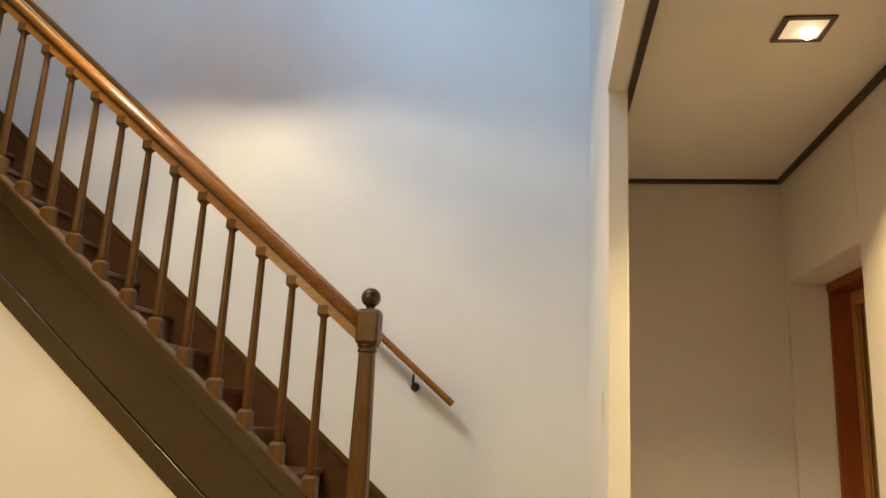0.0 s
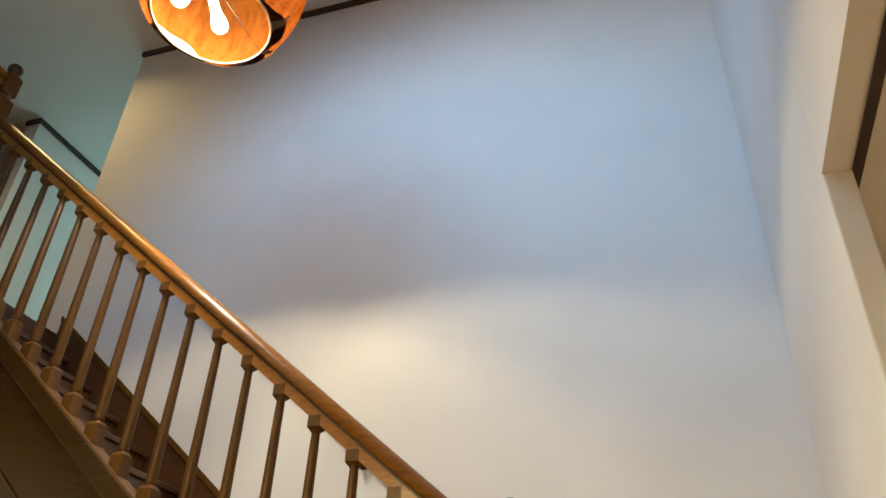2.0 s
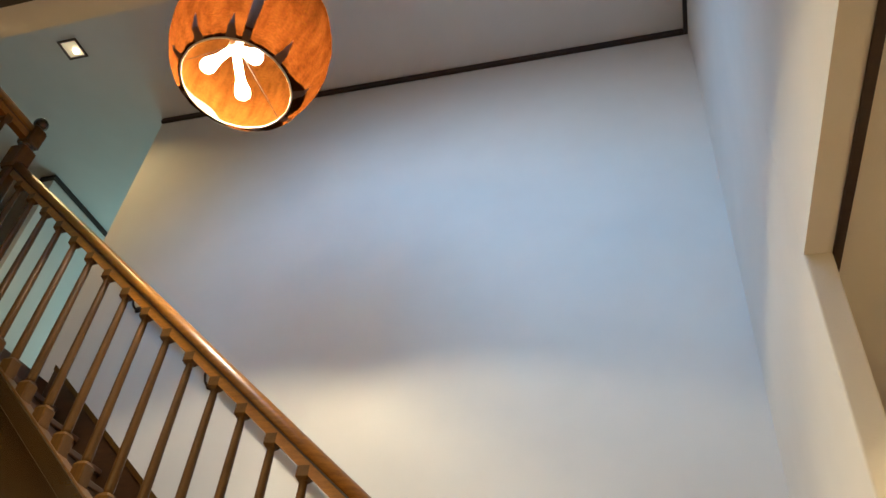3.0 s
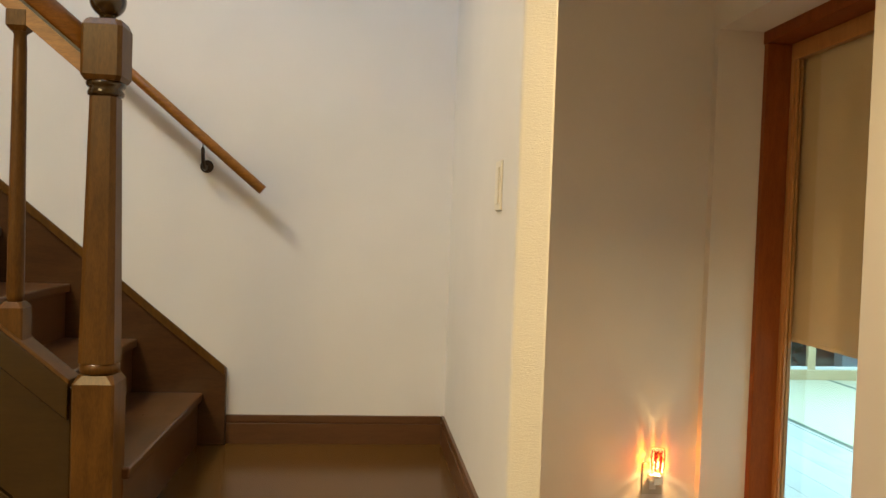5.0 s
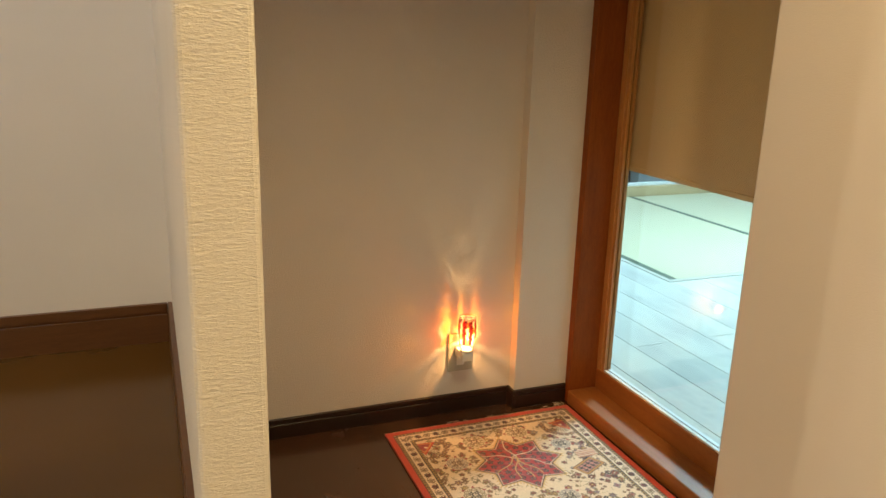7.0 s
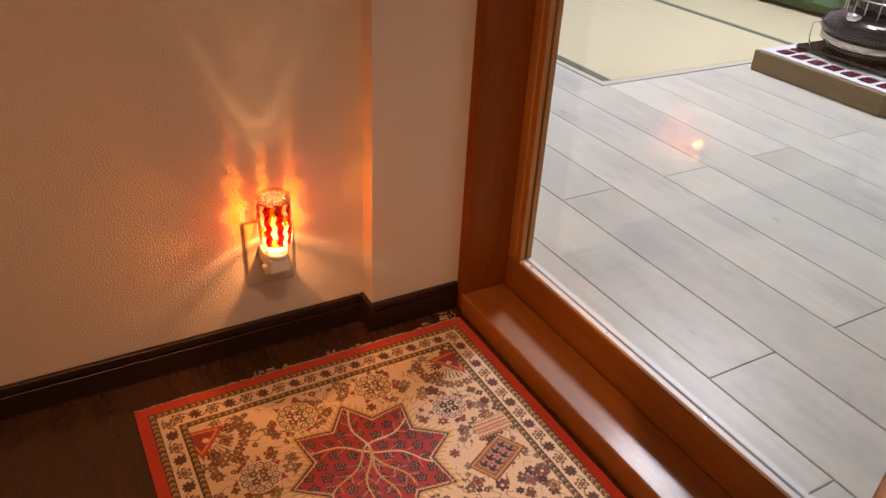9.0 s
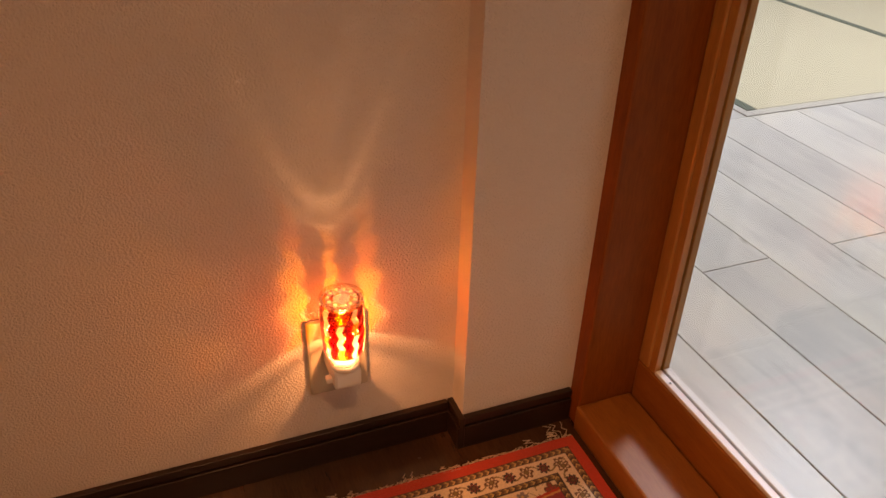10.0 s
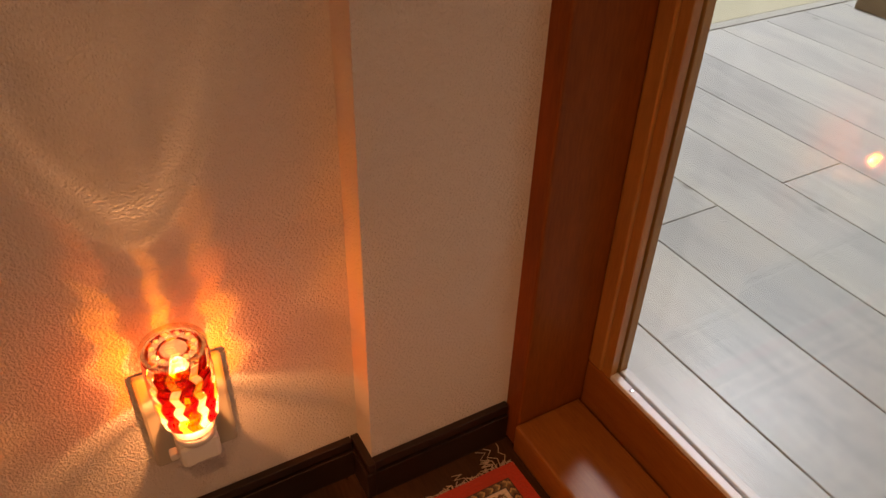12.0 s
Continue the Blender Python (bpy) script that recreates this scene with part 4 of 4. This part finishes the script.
def palmette(u, v):
    """A corner motif: a red arrowhead that points outward (u), with dark curled rays behind it."""
    if -0.010 < u < 0.046 and abs(v) < 0.034 - 0.62 * u:
        rim = min(u + 0.010, 0.034 - 0.62 * u - abs(v))
        return RED if rim < 0.005 else (ORANGE if rim < 0.009 else (CREAM if math.hypot(u - 0.004, v) < 0.0055 else MAROON))
    d, a = math.hypot(u - 0.004, v), math.atan2(v, -(u - 0.004))
    if 0.020 < d < 0.046 and abs(a) < 1.25:
        k = (a * 5.2 + 10 * d) % 1.0
        return DARK if k < 0.26 else None
    if 0.050 < d < 0.074 and abs(a) < 1.2:
        k = (a * 3.6) % 1.0 - 0.5
        return bloom(k * 0.017, d - 0.062, 0.0105, 6, BROWN, ROSE, GOLD)
    return None


ROSETTES = [(-0.080, 0.319, 0.036, BROWN, OLIVE), (0.072, 0.333, 0.036, BROWN, OLIVE), (0.173, 0.226, 0.032, DARK, GREY),
            (-0.175, 0.219, 0.034, BROWN, GREY), (-0.190, 0.055, 0.034, DARK, OLIVE), (0.055, -0.03, 0.032, DARK, GREY), (-0.06, -0.04, 0.030, BROWN, ROSE)]
SPRIGS = {}
for i in range(760):
    cx, cy, r = rnd.uniform(-RW / 2 + 0.075, RW / 2 - 0.075), rnd.uniform(-RL / 2 + 0.085, RL / 2 - 0.085), rnd.choice((0.006, 0.008, 0.010, 0.0125))
    cool = cx > 0.05 + 0.2 * rnd.random()
    look_of = (cx, cy, r, rnd.choice((4, 5, 6)), rnd.choice((BROWN, DARK, GREY) if cool else (BROWN, OLIVE, BROWN)), rnd.choice((ROSE, GREY, MAROON) if cool else (GOLD, ORANGE, ROSE)), rnd.choice((CREAM, GOLD, MAROON)))
    for gx in range(int((cx - r) // 0.03), int((cx + r) // 0.03) + 1):
        for gy in range(int((cy - r) // 0.03), int((cy + r) // 0.03) + 1):
            SPRIGS.setdefault((gx, gy), []).append(look_of)


def chevron(along, e, e0, e1):
    """A narrow guard band of slanting bars between dark lines."""
    if e - e0 < 0.0020 or e1 - e < 0.0020:
        return DARK
    k = (along / 0.0115 + abs(e - (e0 + e1) / 2) * 90) % 1.0
    return GOLD if k < 0.26 else (DARK if k < 0.46 else (BROWN if k < 0.75 else OLIVE))


def star_field(x, y, d):
    """Inside the medallion: a branching stem and scattered flowers on red."""
    u, v = x - STAR_X, y - (STAR_Y + 0.028)
    for t in (-2.45, -1.9, -1.55, -1.2, -0.65, 0.35, 1.57, 2.75):
        p, q = u * math.cos(t) + v * math.sin(t), -u * math.sin(t) + v * math.cos(t)
        bend = 0.006 * math.sin(p * 60 + t * 3)
        if 0 < p < 0.115 and abs(q - bend) < 0.0020 - 0.006 * p:
            return GOLD if abs(t + 1.57) < 0.9 else CREAM
        for m in (0.035, 0.062, 0.086):
            for side in (-1, 1):
                a, b = p - m, side * (q - bend)
                if 0 < b < 0.016 and abs(a - 0.8 * b) < 0.0012:
                    return ROSE
    gx, gy = round(x / 0.027), round((y + (0.0135 if gx_odd(x) else 0)) / 0.026)
    c = bloom(x - gx * 0.027, y + (0.0135 if gx_odd(x) else 0) - gy * 0.026, 0.0105, 5, DARK, (0.50, 0.38, 0.32), MAROON)
    return c or ((0.46, 0.040, 0.035) if noise.noise((x * 16, y * 16, 4.0)) > -0.1 else MAROON)


def gx_odd(x):
    return round(x / 0.027) % 2


def weave(x, y):
    """Colour of the rug at a point from its middle: border bands, field of flowers, star medallion."""
    ex, ey = RW / 2 - abs(x), RL / 2 - abs(y)
    e = min(ex, ey)
    along = y if ex < ey else x
    if e < 0.0185:
        return RED
    if e < 0.031:
        return chevron(along, e, 0.0185, 0.031)
    if e < 0.0615:
        s = (along / 0.030 + 0.27) % 2.0
        w, v = (s % 1.0 - 0.5) * 0.030, e - 0.0462
        c = bloom(w, v, 0.0115, 8, DARK, MAROON, BROWN) if s < 1 else bloom(w, v, 0.0125, 6, BROWN, CREAM, OLIVE)
        if c:
            return c
        return OLIVE if abs(v - 0.0085 * math.sin(along * math.pi / 0.030)) < 0.0014 else CREAM
    if e < 0.0735:
        return chevron(along, e, 0.0615, 0.0735)
    for cy in (STAR_Y, -0.30):
        u, v = x - STAR_X, y - cy
        d, th = math.hypot(u, v), math.atan2(v, u)
        a = (th + math.pi / 8) % (math.pi / 4) - math.pi / 8
        edge = STAR_R * TIP_N / (math.cos(a) * TIP_N + math.sin(abs(a)) * TIP_M)
        if d < edge:
            if edge - d < 0.0042:
                return DARK
            if edge - d < 0.0085:
                return ROSE if int((th + 4) * 70) % 2 else CREAM
            return star_field(x, y - (cy - STAR_Y), d)
        if d < edge + 0.015:
            return GOLD if (th * 13) % 1.0 < 0.45 - 9 * (d - edge) or d < edge + 0.005 else CREAM
    for sx in (-1, 1):
        for sy in (-1, 1):
            u, v = (sx * x - 0.229) * 0.78 + (sy * y - 0.330) * 0.62, -(sx * x - 0.229) * 0.62 + (sy * y - 0.330) * 0.78
            if math.hypot(u, v) < 0.085:
                c = palmette(u, v)
                if c:
                    return c
    # lozenge panel and a striped panel beside the star
    u, v = (x - 0.187) * 0.86 + (y - 0.087) * 0.50, -(x - 0.187) * 0.45 + (y - 0.087) * 0.89
    if abs(u) < 0.046 and abs(v) < 0.027:
        rim = min(0.046 - abs(u), 0.027 - abs(v))
        return BROWN if rim < 0.003 else (ORANGE if rim < 0.0065 else (OLIVE if rim < 0.010 else bloom((u + 0.009) % 0.018 - 0.009, (v + 0.008) % 0.016 - 0.008, 0.0085, 5, ROSE, CREAM, RED) or DARK))
    if 0.184 < x < 0.249 and 0.134 < y < 0.172:
        k = ((y - 0.134) / 0.0085) % 1.0
        return ROSE if k < 0.45 else (ORANGE if k < 0.62 else (BROWN if k < 0.72 and math.sin(x * 900) > 0 else CREAM))
    for cx, cy, r, line, petal in ROSETTES:
        if abs(x - cx) < 1.3 * r and abs(y - cy) < 1.3 * r:
            c = rosette(x - cx, y - cy, r, line, petal)
            if c:
                return c
            if math.hypot(x - cx, y - cy) < r:
                return CREAM
    for cx, cy, r, petals, line, fill, heart in SPRIGS.get((int(x // 0.03), int(y // 0.03)), ()):
        c = bloom(x - cx, y - cy, r, petals, line, fill, heart)
        if c:
            return c
    n1 = noise.noise((x * 60, y * 60, 3.0))
    if abs(n1) < 0.035 and noise.noise((x * 22, y * 22, 8.0)) > 0.0:
        return OLIVE
    k = 0.5 + 0.5 * noise.noise((x * 6, y * 6, 1.0))
    return tuple(p + (q - p) * 0.22 * k for p, q in zip(CREAM, GOLD))


bm = bmesh.new()
top = [[bm.verts.new((-RW / 2 + RW * i / NX, -RL / 2 + RL * j / NY, 0.006 + 0.0014 * noise.noise((i * 0.033, j * 0.033, 0)))) for i in range(NX + 1)] for j in range(NY + 1)]
for j in range(NY):
    for i in range(NX):
        bm.faces.new((top[j][i], top[j][i + 1], top[j + 1][i + 1], top[j + 1][i]))
edge = [top[0][i] for i in range(NX + 1)] + [top[j][NX] for j in range(1, NY + 1)] + [top[NY][i] for i in range(NX - 1, -1, -1)] + [top[j][0] for j in range(NY - 1, 0, -1)]
low = [bm.verts.new((v.co.x, v.co.y, 0.0)) for v in edge]
for i in range(len(edge)):
    j = (i + 1) % len(edge)
    bm.faces.new((low[i], low[j], edge[j], edge[i]))
bm.faces.new(low[::-1])
field = part("woven_field", bm, M_RUG, rug)
layer = field.data.color_attributes.new("weave", "FLOAT_COLOR", "POINT")
for v, d in zip(field.data.vertices, layer.data):
    c = weave(v.co.x, v.co.y)
    d.color = (*c, 1)
bm = bmesh.new()
for i in range(230):
    x = -RW / 2 + RW * (i + rnd.random()) / 230
    out = 0.004 + 0.006 * rnd.random()
    tube([(x, RL / 2 - 0.004, 0.005), (x + rnd.uniform(-0.004, 0.004), RL / 2 + out * 0.6, 0.004), (x + rnd.uniform(-0.008, 0.008), RL / 2 + out, 0.0012)], 0.0008, bm, 4)
for i in range(15):
    x = rnd.uniform(-0.16, 0.325) if i > 5 else 0.31 - 0.004 * i
    k, w = rnd.uniform(0.25, 0.6) if i > 2 else 1.0, rnd.uniform(-0.008, 0.008)
    tube([(x, RL / 2 - 0.002, 0.005), (x + w + 0.004, RL / 2 + 0.012 * k, 0.008), (x + 1.6 * w - 0.004, RL / 2 + 0.022 * k, 0.004), (x + w + 0.005, RL / 2 + 0.030 * k, 0.0035), (x + 2 * w, RL / 2 + 0.038 * k, 0.0015)], 0.0007, bm, 4)
tagged(part("fringe", bm, plain("fringe_thread", (0.55, 0.42, 0.30), 0.9), rug, "frayed cream fringe"), "", "", "", "stuff")

# ---------------------------------------------------------------- matted room beyond the door
structure("floor_room", box((RX0, RY0, ZR - 0.14), (RX1, YW, ZR - 0.012)), plain("plank_joint", (0.035, 0.03, 0.025), 0.9), "dark joints under the pale plank floor", "floor")
structure("wall_room_west", cut_wall("y", (XD, RY0, 0.0), (RX0 + 0.02, YW + 0.1, 2.7), [(YJ - 0.04, -0.102, -0.01, 2.09)]), M_WALL, "white wall round the sliding door", "wall")
structure("wall_room_window", cut_wall("x", (RX0 + 0.02, YW, 0.0), (RX1, YW + 0.12, 2.7), [(2.0, 6.1, ZR + 0.03, 2.1)]), M_WALL, "white wall with a wide garden window", "wall")
structure("wall_room_east", box((RX1, RY0, 0), (RX1 + 0.1, YW + 0.12, 2.7)), M_WALL, "plain far wall of the matted room", "wall")
structure("wall_room_south", box((XD, RY0 - 0.1, 0), (RX1 + 0.1, RY0, 2.7)), M_WALL, "plain side wall of the matted room", "wall")
structure("ceiling_room", box((XD, RY0 - 0.1, 2.7), (RX1 + 0.1, YW + 0.12, 2.8)), M_CEIL, "pale ceiling of the matted room", "ceiling")
rl = thing("ceiling_light", "white square ceiling light of the matted room, lit", "ceiling light", (3.4, 0.85, 2.7))
part("diffuser", box((-0.36, -0.36, -0.18), (0.36, 0.36, -0.001), 0.02), glow("room_diffuser", (0.85, 0.95, 1.0), 4.0), rl)

# garden window
gw = thing("window_3", "wide garden window with pale wooden sliding frames", "window", (0, 0, 0), "", "structure")
part("window_sill", box((2.0, YW - 0.02, ZR + 0.001), (6.1, YW + 0.11, ZR + 0.085), 0.004), M_WINWOOD, gw)
part("window_head", box((2.0, YW, 2.05), (6.1, YW + 0.11, 2.1), 0.004), M_WINWOOD, gw)
STILES = (2.0, 3.45, 4.6, 6.03)
for x in STILES:
    part("window_stile", box((x, YW + 0.01, ZR + 0.0855), (x + 0.07, YW + 0.05, 2.0495), 0.003), M_WINWOOD, gw)
for a, b in zip(STILES, STILES[1:]):
    part("bottom_rail", box((a + 0.0705, YW + 0.015, ZR + 0.0855), (b - 0.0005, YW + 0.045, ZR + 0.110), 0.003), M_BEAD, gw, "pale aluminium bottom rail")
    p = part("pane", box((a + 0.0705, YW + 0.027, ZR + 0.1105), (b - 0.0005, YW + 0.031, 2.049)), M_PANE, gw)
    p.visible_shadow = False

# tatami mats
MAT_X, MAT_Y, MAT_W = 2.452, 0.858, 1.160
for x in (MAT_X, MAT_X + MAT_W, MAT_X + 2 * MAT_W):
    mat = thing("tatami_mat", "straw-coloured rush mat with dark green cloth borders", "tatami mat", (x, MAT_Y, ZR - 0.012), "rush mats of the room")
    part("rush", box((0.0405, 0.0, 0.0), (MAT_W - 0.002, YW - 0.02 - MAT_Y - 0.002, 0.0155), 0.003), M_TATAMI, mat)
    part("border", box((0.0, 0.0, 0.0), (0.040, YW - 0.02 - MAT_Y - 0.002, 0.0165), 0.003), M_HERI, mat, "green cloth border")
M_EDGING = plain("pale_strip", (0.50, 0.47, 0.41), 0.5)
strip("trim", (MAT_X - 0.030, MAT_Y - 0.036, ZR - 0.012), (RX1, MAT_Y - 0.001, ZR + 0.003), M_EDGING, "pale edging strip before the rush mats", "trim", 0.001)
strip("trim", (MAT_X - 0.030, MAT_Y - 0.0005, ZR - 0.012), (MAT_X - 0.001, YW - 0.022, ZR + 0.003), M_EDGING, "pale edging strip beside the rush mats", "trim", 0.001)

# low heater on a tiled board
board = thing("tiled_board", "square wooden board inlaid with white and maroon tiles", "board", (3.150, 0.165, ZR), "", "", 0)
board.scale = (1.14, 1.14, 1.14)
part("body", prism([(0.03, 0.0), (0.56, 0.0), (0.56, 0.53), (0.0, 0.53), (0.0, 0.03)], 0.0, 0.070, "z", None, 0.003), M_BOARD, board)
part("bed", box((0.012, 0.012, 0.0705), (0.548, 0.518, 0.074)), M_TILE_W, board, "white grout bed")
tile_kinds = {"maroon": mesh_of("tile", box((0.006, 0.006, 0), (0.058, 0.050, 0.0035), 0.001, seg=1), M_TILE_R),
              "grey": mesh_of("tile", box((0, 0, 0), (0.056, 0.052, 0.0025), 0.001, seg=1), M_TILE_G)}
for i in range(7):
    for j in range(7):
        ringed = i in (0, 6) or j in (0, 6)
        key = "maroon" if ringed else "grey"
        t = new("tile", tile_kinds[key])
        t.parent = board
        t.location = (0.034 + 0.0700 * i, 0.040 + 0.0640 * j, 0.0742)

heater = thing("oil_heater", "round black enamelled oil heater with a wire guard", "heater", (3.505, 0.485, ZR + 0.0886))
heater.scale = (1.15, 1.15, 1.15)
part("tray", box((-0.175, -0.175, 0.0), (0.19, 0.19, 0.018), 0.008), M_BLACK, heater)
part("foot", lathe([(0.15, 0.018), (0.165, 0.024), (0.170, 0.048)], 40), M_BLACK, heater, "", True)
part("band", lathe([(0.183, 0.048), (0.190, 0.052), (0.190, 0.070), (0.183, 0.074)], 40), plain("steel_band", (0.6, 0.56, 0.48), 0.25, 0.9), heater, "bright metal band", True)
part("tank", lathe([(0.183, 0.074), (0.198, 0.088), (0.198, 0.108), (0.180, 0.132), (0.14, 0.148), (0.115, 0.154)], 40), M_BLACK, heater, "", True)
part("burner", lathe([(0.115, 0.154), (0.100, 0.18), (0.100, 0.225), (0.118, 0.235)], 36), M_BLACK, heater, "", True)
part("chimney", lathe([(0.090, 0.235), (0.090, 0.46), (0.105, 0.48), (0.06, 0.50)], 36), plain("heater_glass", (0.25, 0.24, 0.22), 0.2, 0.5), heater, "", True)
part("filler_cap", lathe([(0.022, 0.19), (0.026, 0.195), (0.026, 0.212), (0.018, 0.216)], 20, (-0.155, 0.02, -0.056)), M_CHROME, heater, "", True)
part("label_plate", box((-0.165, -0.09, 0.1325), (-0.130, -0.03, 0.1365), 0.001), M_WHITE, heater)
part("clip", tube([(-0.165, 0.10, 0.118), (-0.215, 0.12, 0.11), (-0.20, 0.13, 0.05), (-0.18, 0.12, 0.018)], 0.003, None, 8), M_CHROME, heater, "", True)
for i in range(20):
    a = 2 * math.pi * i / 20
    part("guard_wire", tube([(0.14 * math.cos(a), 0.14 * math.sin(a), 0.148), (0.14 * math.cos(a), 0.14 * math.sin(a), 0.52)], 0.002, None, 6), M_CHROME, heater)
for z in (0.20, 0.52):
    part("guard_ring", tube([(0.14 * math.cos(2 * math.pi * i / 32), 0.14 * math.sin(2 * math.pi * i / 32), z) for i in range(33)], 0.0028, None, 6), M_CHROME, heater, "", True)

# low table with a cushion and a dark cloth beneath
table = thing("low_table", "light wooden low table, its slim legs on the mats", "table", (4.215, 0.595, ZR))
table.scale = (1.15, 1.15, 1.15)
for x, y in ((0.0, 1.03), (0.0, 0.0), (0.78, 1.03), (0.78, 0.0)):
    part("leg", box((x - 0.013, y - 0.013, 0.0045), (x + 0.013, y + 0.013, 0.39), 0.004), M_OAK, table)
part("tabletop", box((-0.06, -0.06, 0.3905), (0.84, 1.09, 0.42), 0.008), M_OAK, table)


def cushion(name, label, at, size, mat, turn):
    bm = bmesh.new()
    bmesh.ops.create_grid(bm, x_segments=22, y_segments=22, size=0.5)
    grid = list(bm.verts)
    made = bmesh.ops.duplicate(bm, geom=list(bm.faces))["geom"]
    others = [g for g in made if isinstance(g, bmesh.types.BMVert)]
    for verts, s in ((grid, 1), (others, 0)):
        for v in verts:
            u, w = 2 * v.co.x, 2 * v.co.y
            puff = max(0.0, (1 - u ** 4) * (1 - w ** 4)) ** 0.5
            z = size[2] * (0.5 + 0.5 * puff) if s else size[2] * 0.5 * (1 - puff ** 0.5)
            v.co = Vector((v.co.x * size[0], v.co.y * size[1], z + s * 0.004 * noise.noise((u * 4, w * 4, 2))))
    bmesh.ops.remove_doubles(bm, verts=bm.verts, dist=1e-4)
    bmesh.ops.recalc_face_normals(bm, faces=bm.faces)
    ob = part(name, bm, mat, None, "", True)
    ob.matrix_world = pose(*at, 0, 0, turn)
    return tagged(ob, label, "cushion")


cushion("floor_cushion", "dark green plush floor cushion on the mats", (4.50, 1.49, ZR + 0.0045), (0.62, 0.60, 0.13), M_GREEN, 2)
stool = thing("low_stool", "dark reddish wooden stool with carved feet on the mats", "stool", (5.055, 2.18, ZR + 0.0045))
M_DARKWOOD = wood("dark_red_wood", (0.018, 0.006, 0.005), (0.045, 0.014, 0.011), 0.4, (8, 8, 1), 7, 0.1)
for x in (-0.10, 0.10):
    for y in (-0.11, 0.11):
        part("leg", lathe([(0.026, 0.0), (0.034, 0.012), (0.036, 0.035), (0.024, 0.075), (0.027, 0.13), (0.036, 0.20), (0.030, 0.29)], 14, (x, y, 0)), M_DARKWOOD, stool, "", True)
part("seat", box((-0.16, -0.17, 0.2905), (0.16, 0.17, 0.325), 0.012), M_DARKWOOD, stool)
for y in (-0.11, 0.11):
    part("apron", box((-0.07, y - 0.012, 0.225), (0.07, y + 0.012, 0.29), 0.006), M_DARKWOOD, stool)

# garden outside
ground = structure("ground", box((-60, YW + 0.12, -0.5), (80, 160, -0.32)), M_GROUND, "dim garden ground", "ground")
bm = bmesh.new()
rnd = random.Random(9)
for i in range(4200):
    c = Vector((rnd.uniform(0.5, 4.4), rnd.uniform(4.2, 5.4), rnd.uniform(-0.33, 1.9)))
    q = Euler((rnd.uniform(0, 6.3), rnd.uniform(0, 6.3), rnd.uniform(0, 6.3))).to_quaternion()
    s = rnd.uniform(0.03, 0.07)
    vs = [bm.verts.new(c + q @ Vector(p) * s) for p in ((-1, 0, 0), (0, -0.5, 0.1), (1, 0, 0), (0, 0.5, 0.1))]
    bm.faces.new(vs)
hedge = thing("hedge", "dark green leafy hedge outside the window", "hedge", (0, 0, 0))
part("leaves", bm, M_HEDGE, hedge)
for x in (1.2, 2.6, 3.9):
    part("stem", tube([(x, 4.8, -0.33), (x + 0.05, 4.8, 0.5), (x - 0.04, 4.85, 1.3)], 0.03, None, 8), M_STRING, hedge)

garden_wall = thing("garden_wall", "pale blue-grey concrete garden wall with a flat coping", "wall", (4.5, 4.0, -0.33))
part("wall_body", box((0.0, 0.0, 0.0), (5.0, 0.14, 1.30), 0.006), plain("pale_concrete", (0.42, 0.45, 0.50), 0.85, 0, 24, 0.2, 0.3), garden_wall)
part("coping", box((-0.02, -0.03, 1.3005), (5.02, 0.17, 1.36), 0.008), plain("coping_concrete", (0.46, 0.48, 0.52), 0.85, 0, 24, 0.2, 0.3), garden_wall)

# floor planks of the matted room, joints open by a hair
PW, PL = 0.180, 1.386
lengths = {}
for k in range(int((RX1 - 1.359) / PW) + 1):
    x0 = max(1.359 + PW * k, RX0 + 0.0225)
    x1 = min(1.359 + PW * (k + 1) - 0.0022, RX1)
    y = -4 * PL + (-0.829 if k == 0 else (0.131 if k % 2 == 0 else -0.562))
    edge_x = MAT_X - 0.032
    limit = MAT_Y - 0.037 if x1 > edge_x else YW - 0.022
    if x0 < edge_x < x1:
        p = new("plank", mesh_of("plank", box((0, 0, 0), (edge_x - x0, YW - 0.022 - limit - 0.001, 0.0118), 0.0012, seg=1), M_PLANK))
        p.location = (x0, limit + 0.001, ZR - 0.0119)
        p.parent = bpy.data.objects["floor_room"]
    while y < limit:
        a, b = max(y + 0.001, RY0 + 0.001), min(y + PL - 0.001, limit)
        y += PL
        if b - a < 0.01:
            continue
        key = (round(x1 - x0, 4), round(b - a, 4))
        if key not in lengths:
            lengths[key] = mesh_of("plank", box((0, 0, 0), (key[0], key[1], 0.0118), 0.0012, seg=1), M_PLANK)
        p = new("plank", lengths[key])
        p.location = (x0, a, ZR - 0.0119)
        p.parent = bpy.data.objects["floor_room"]
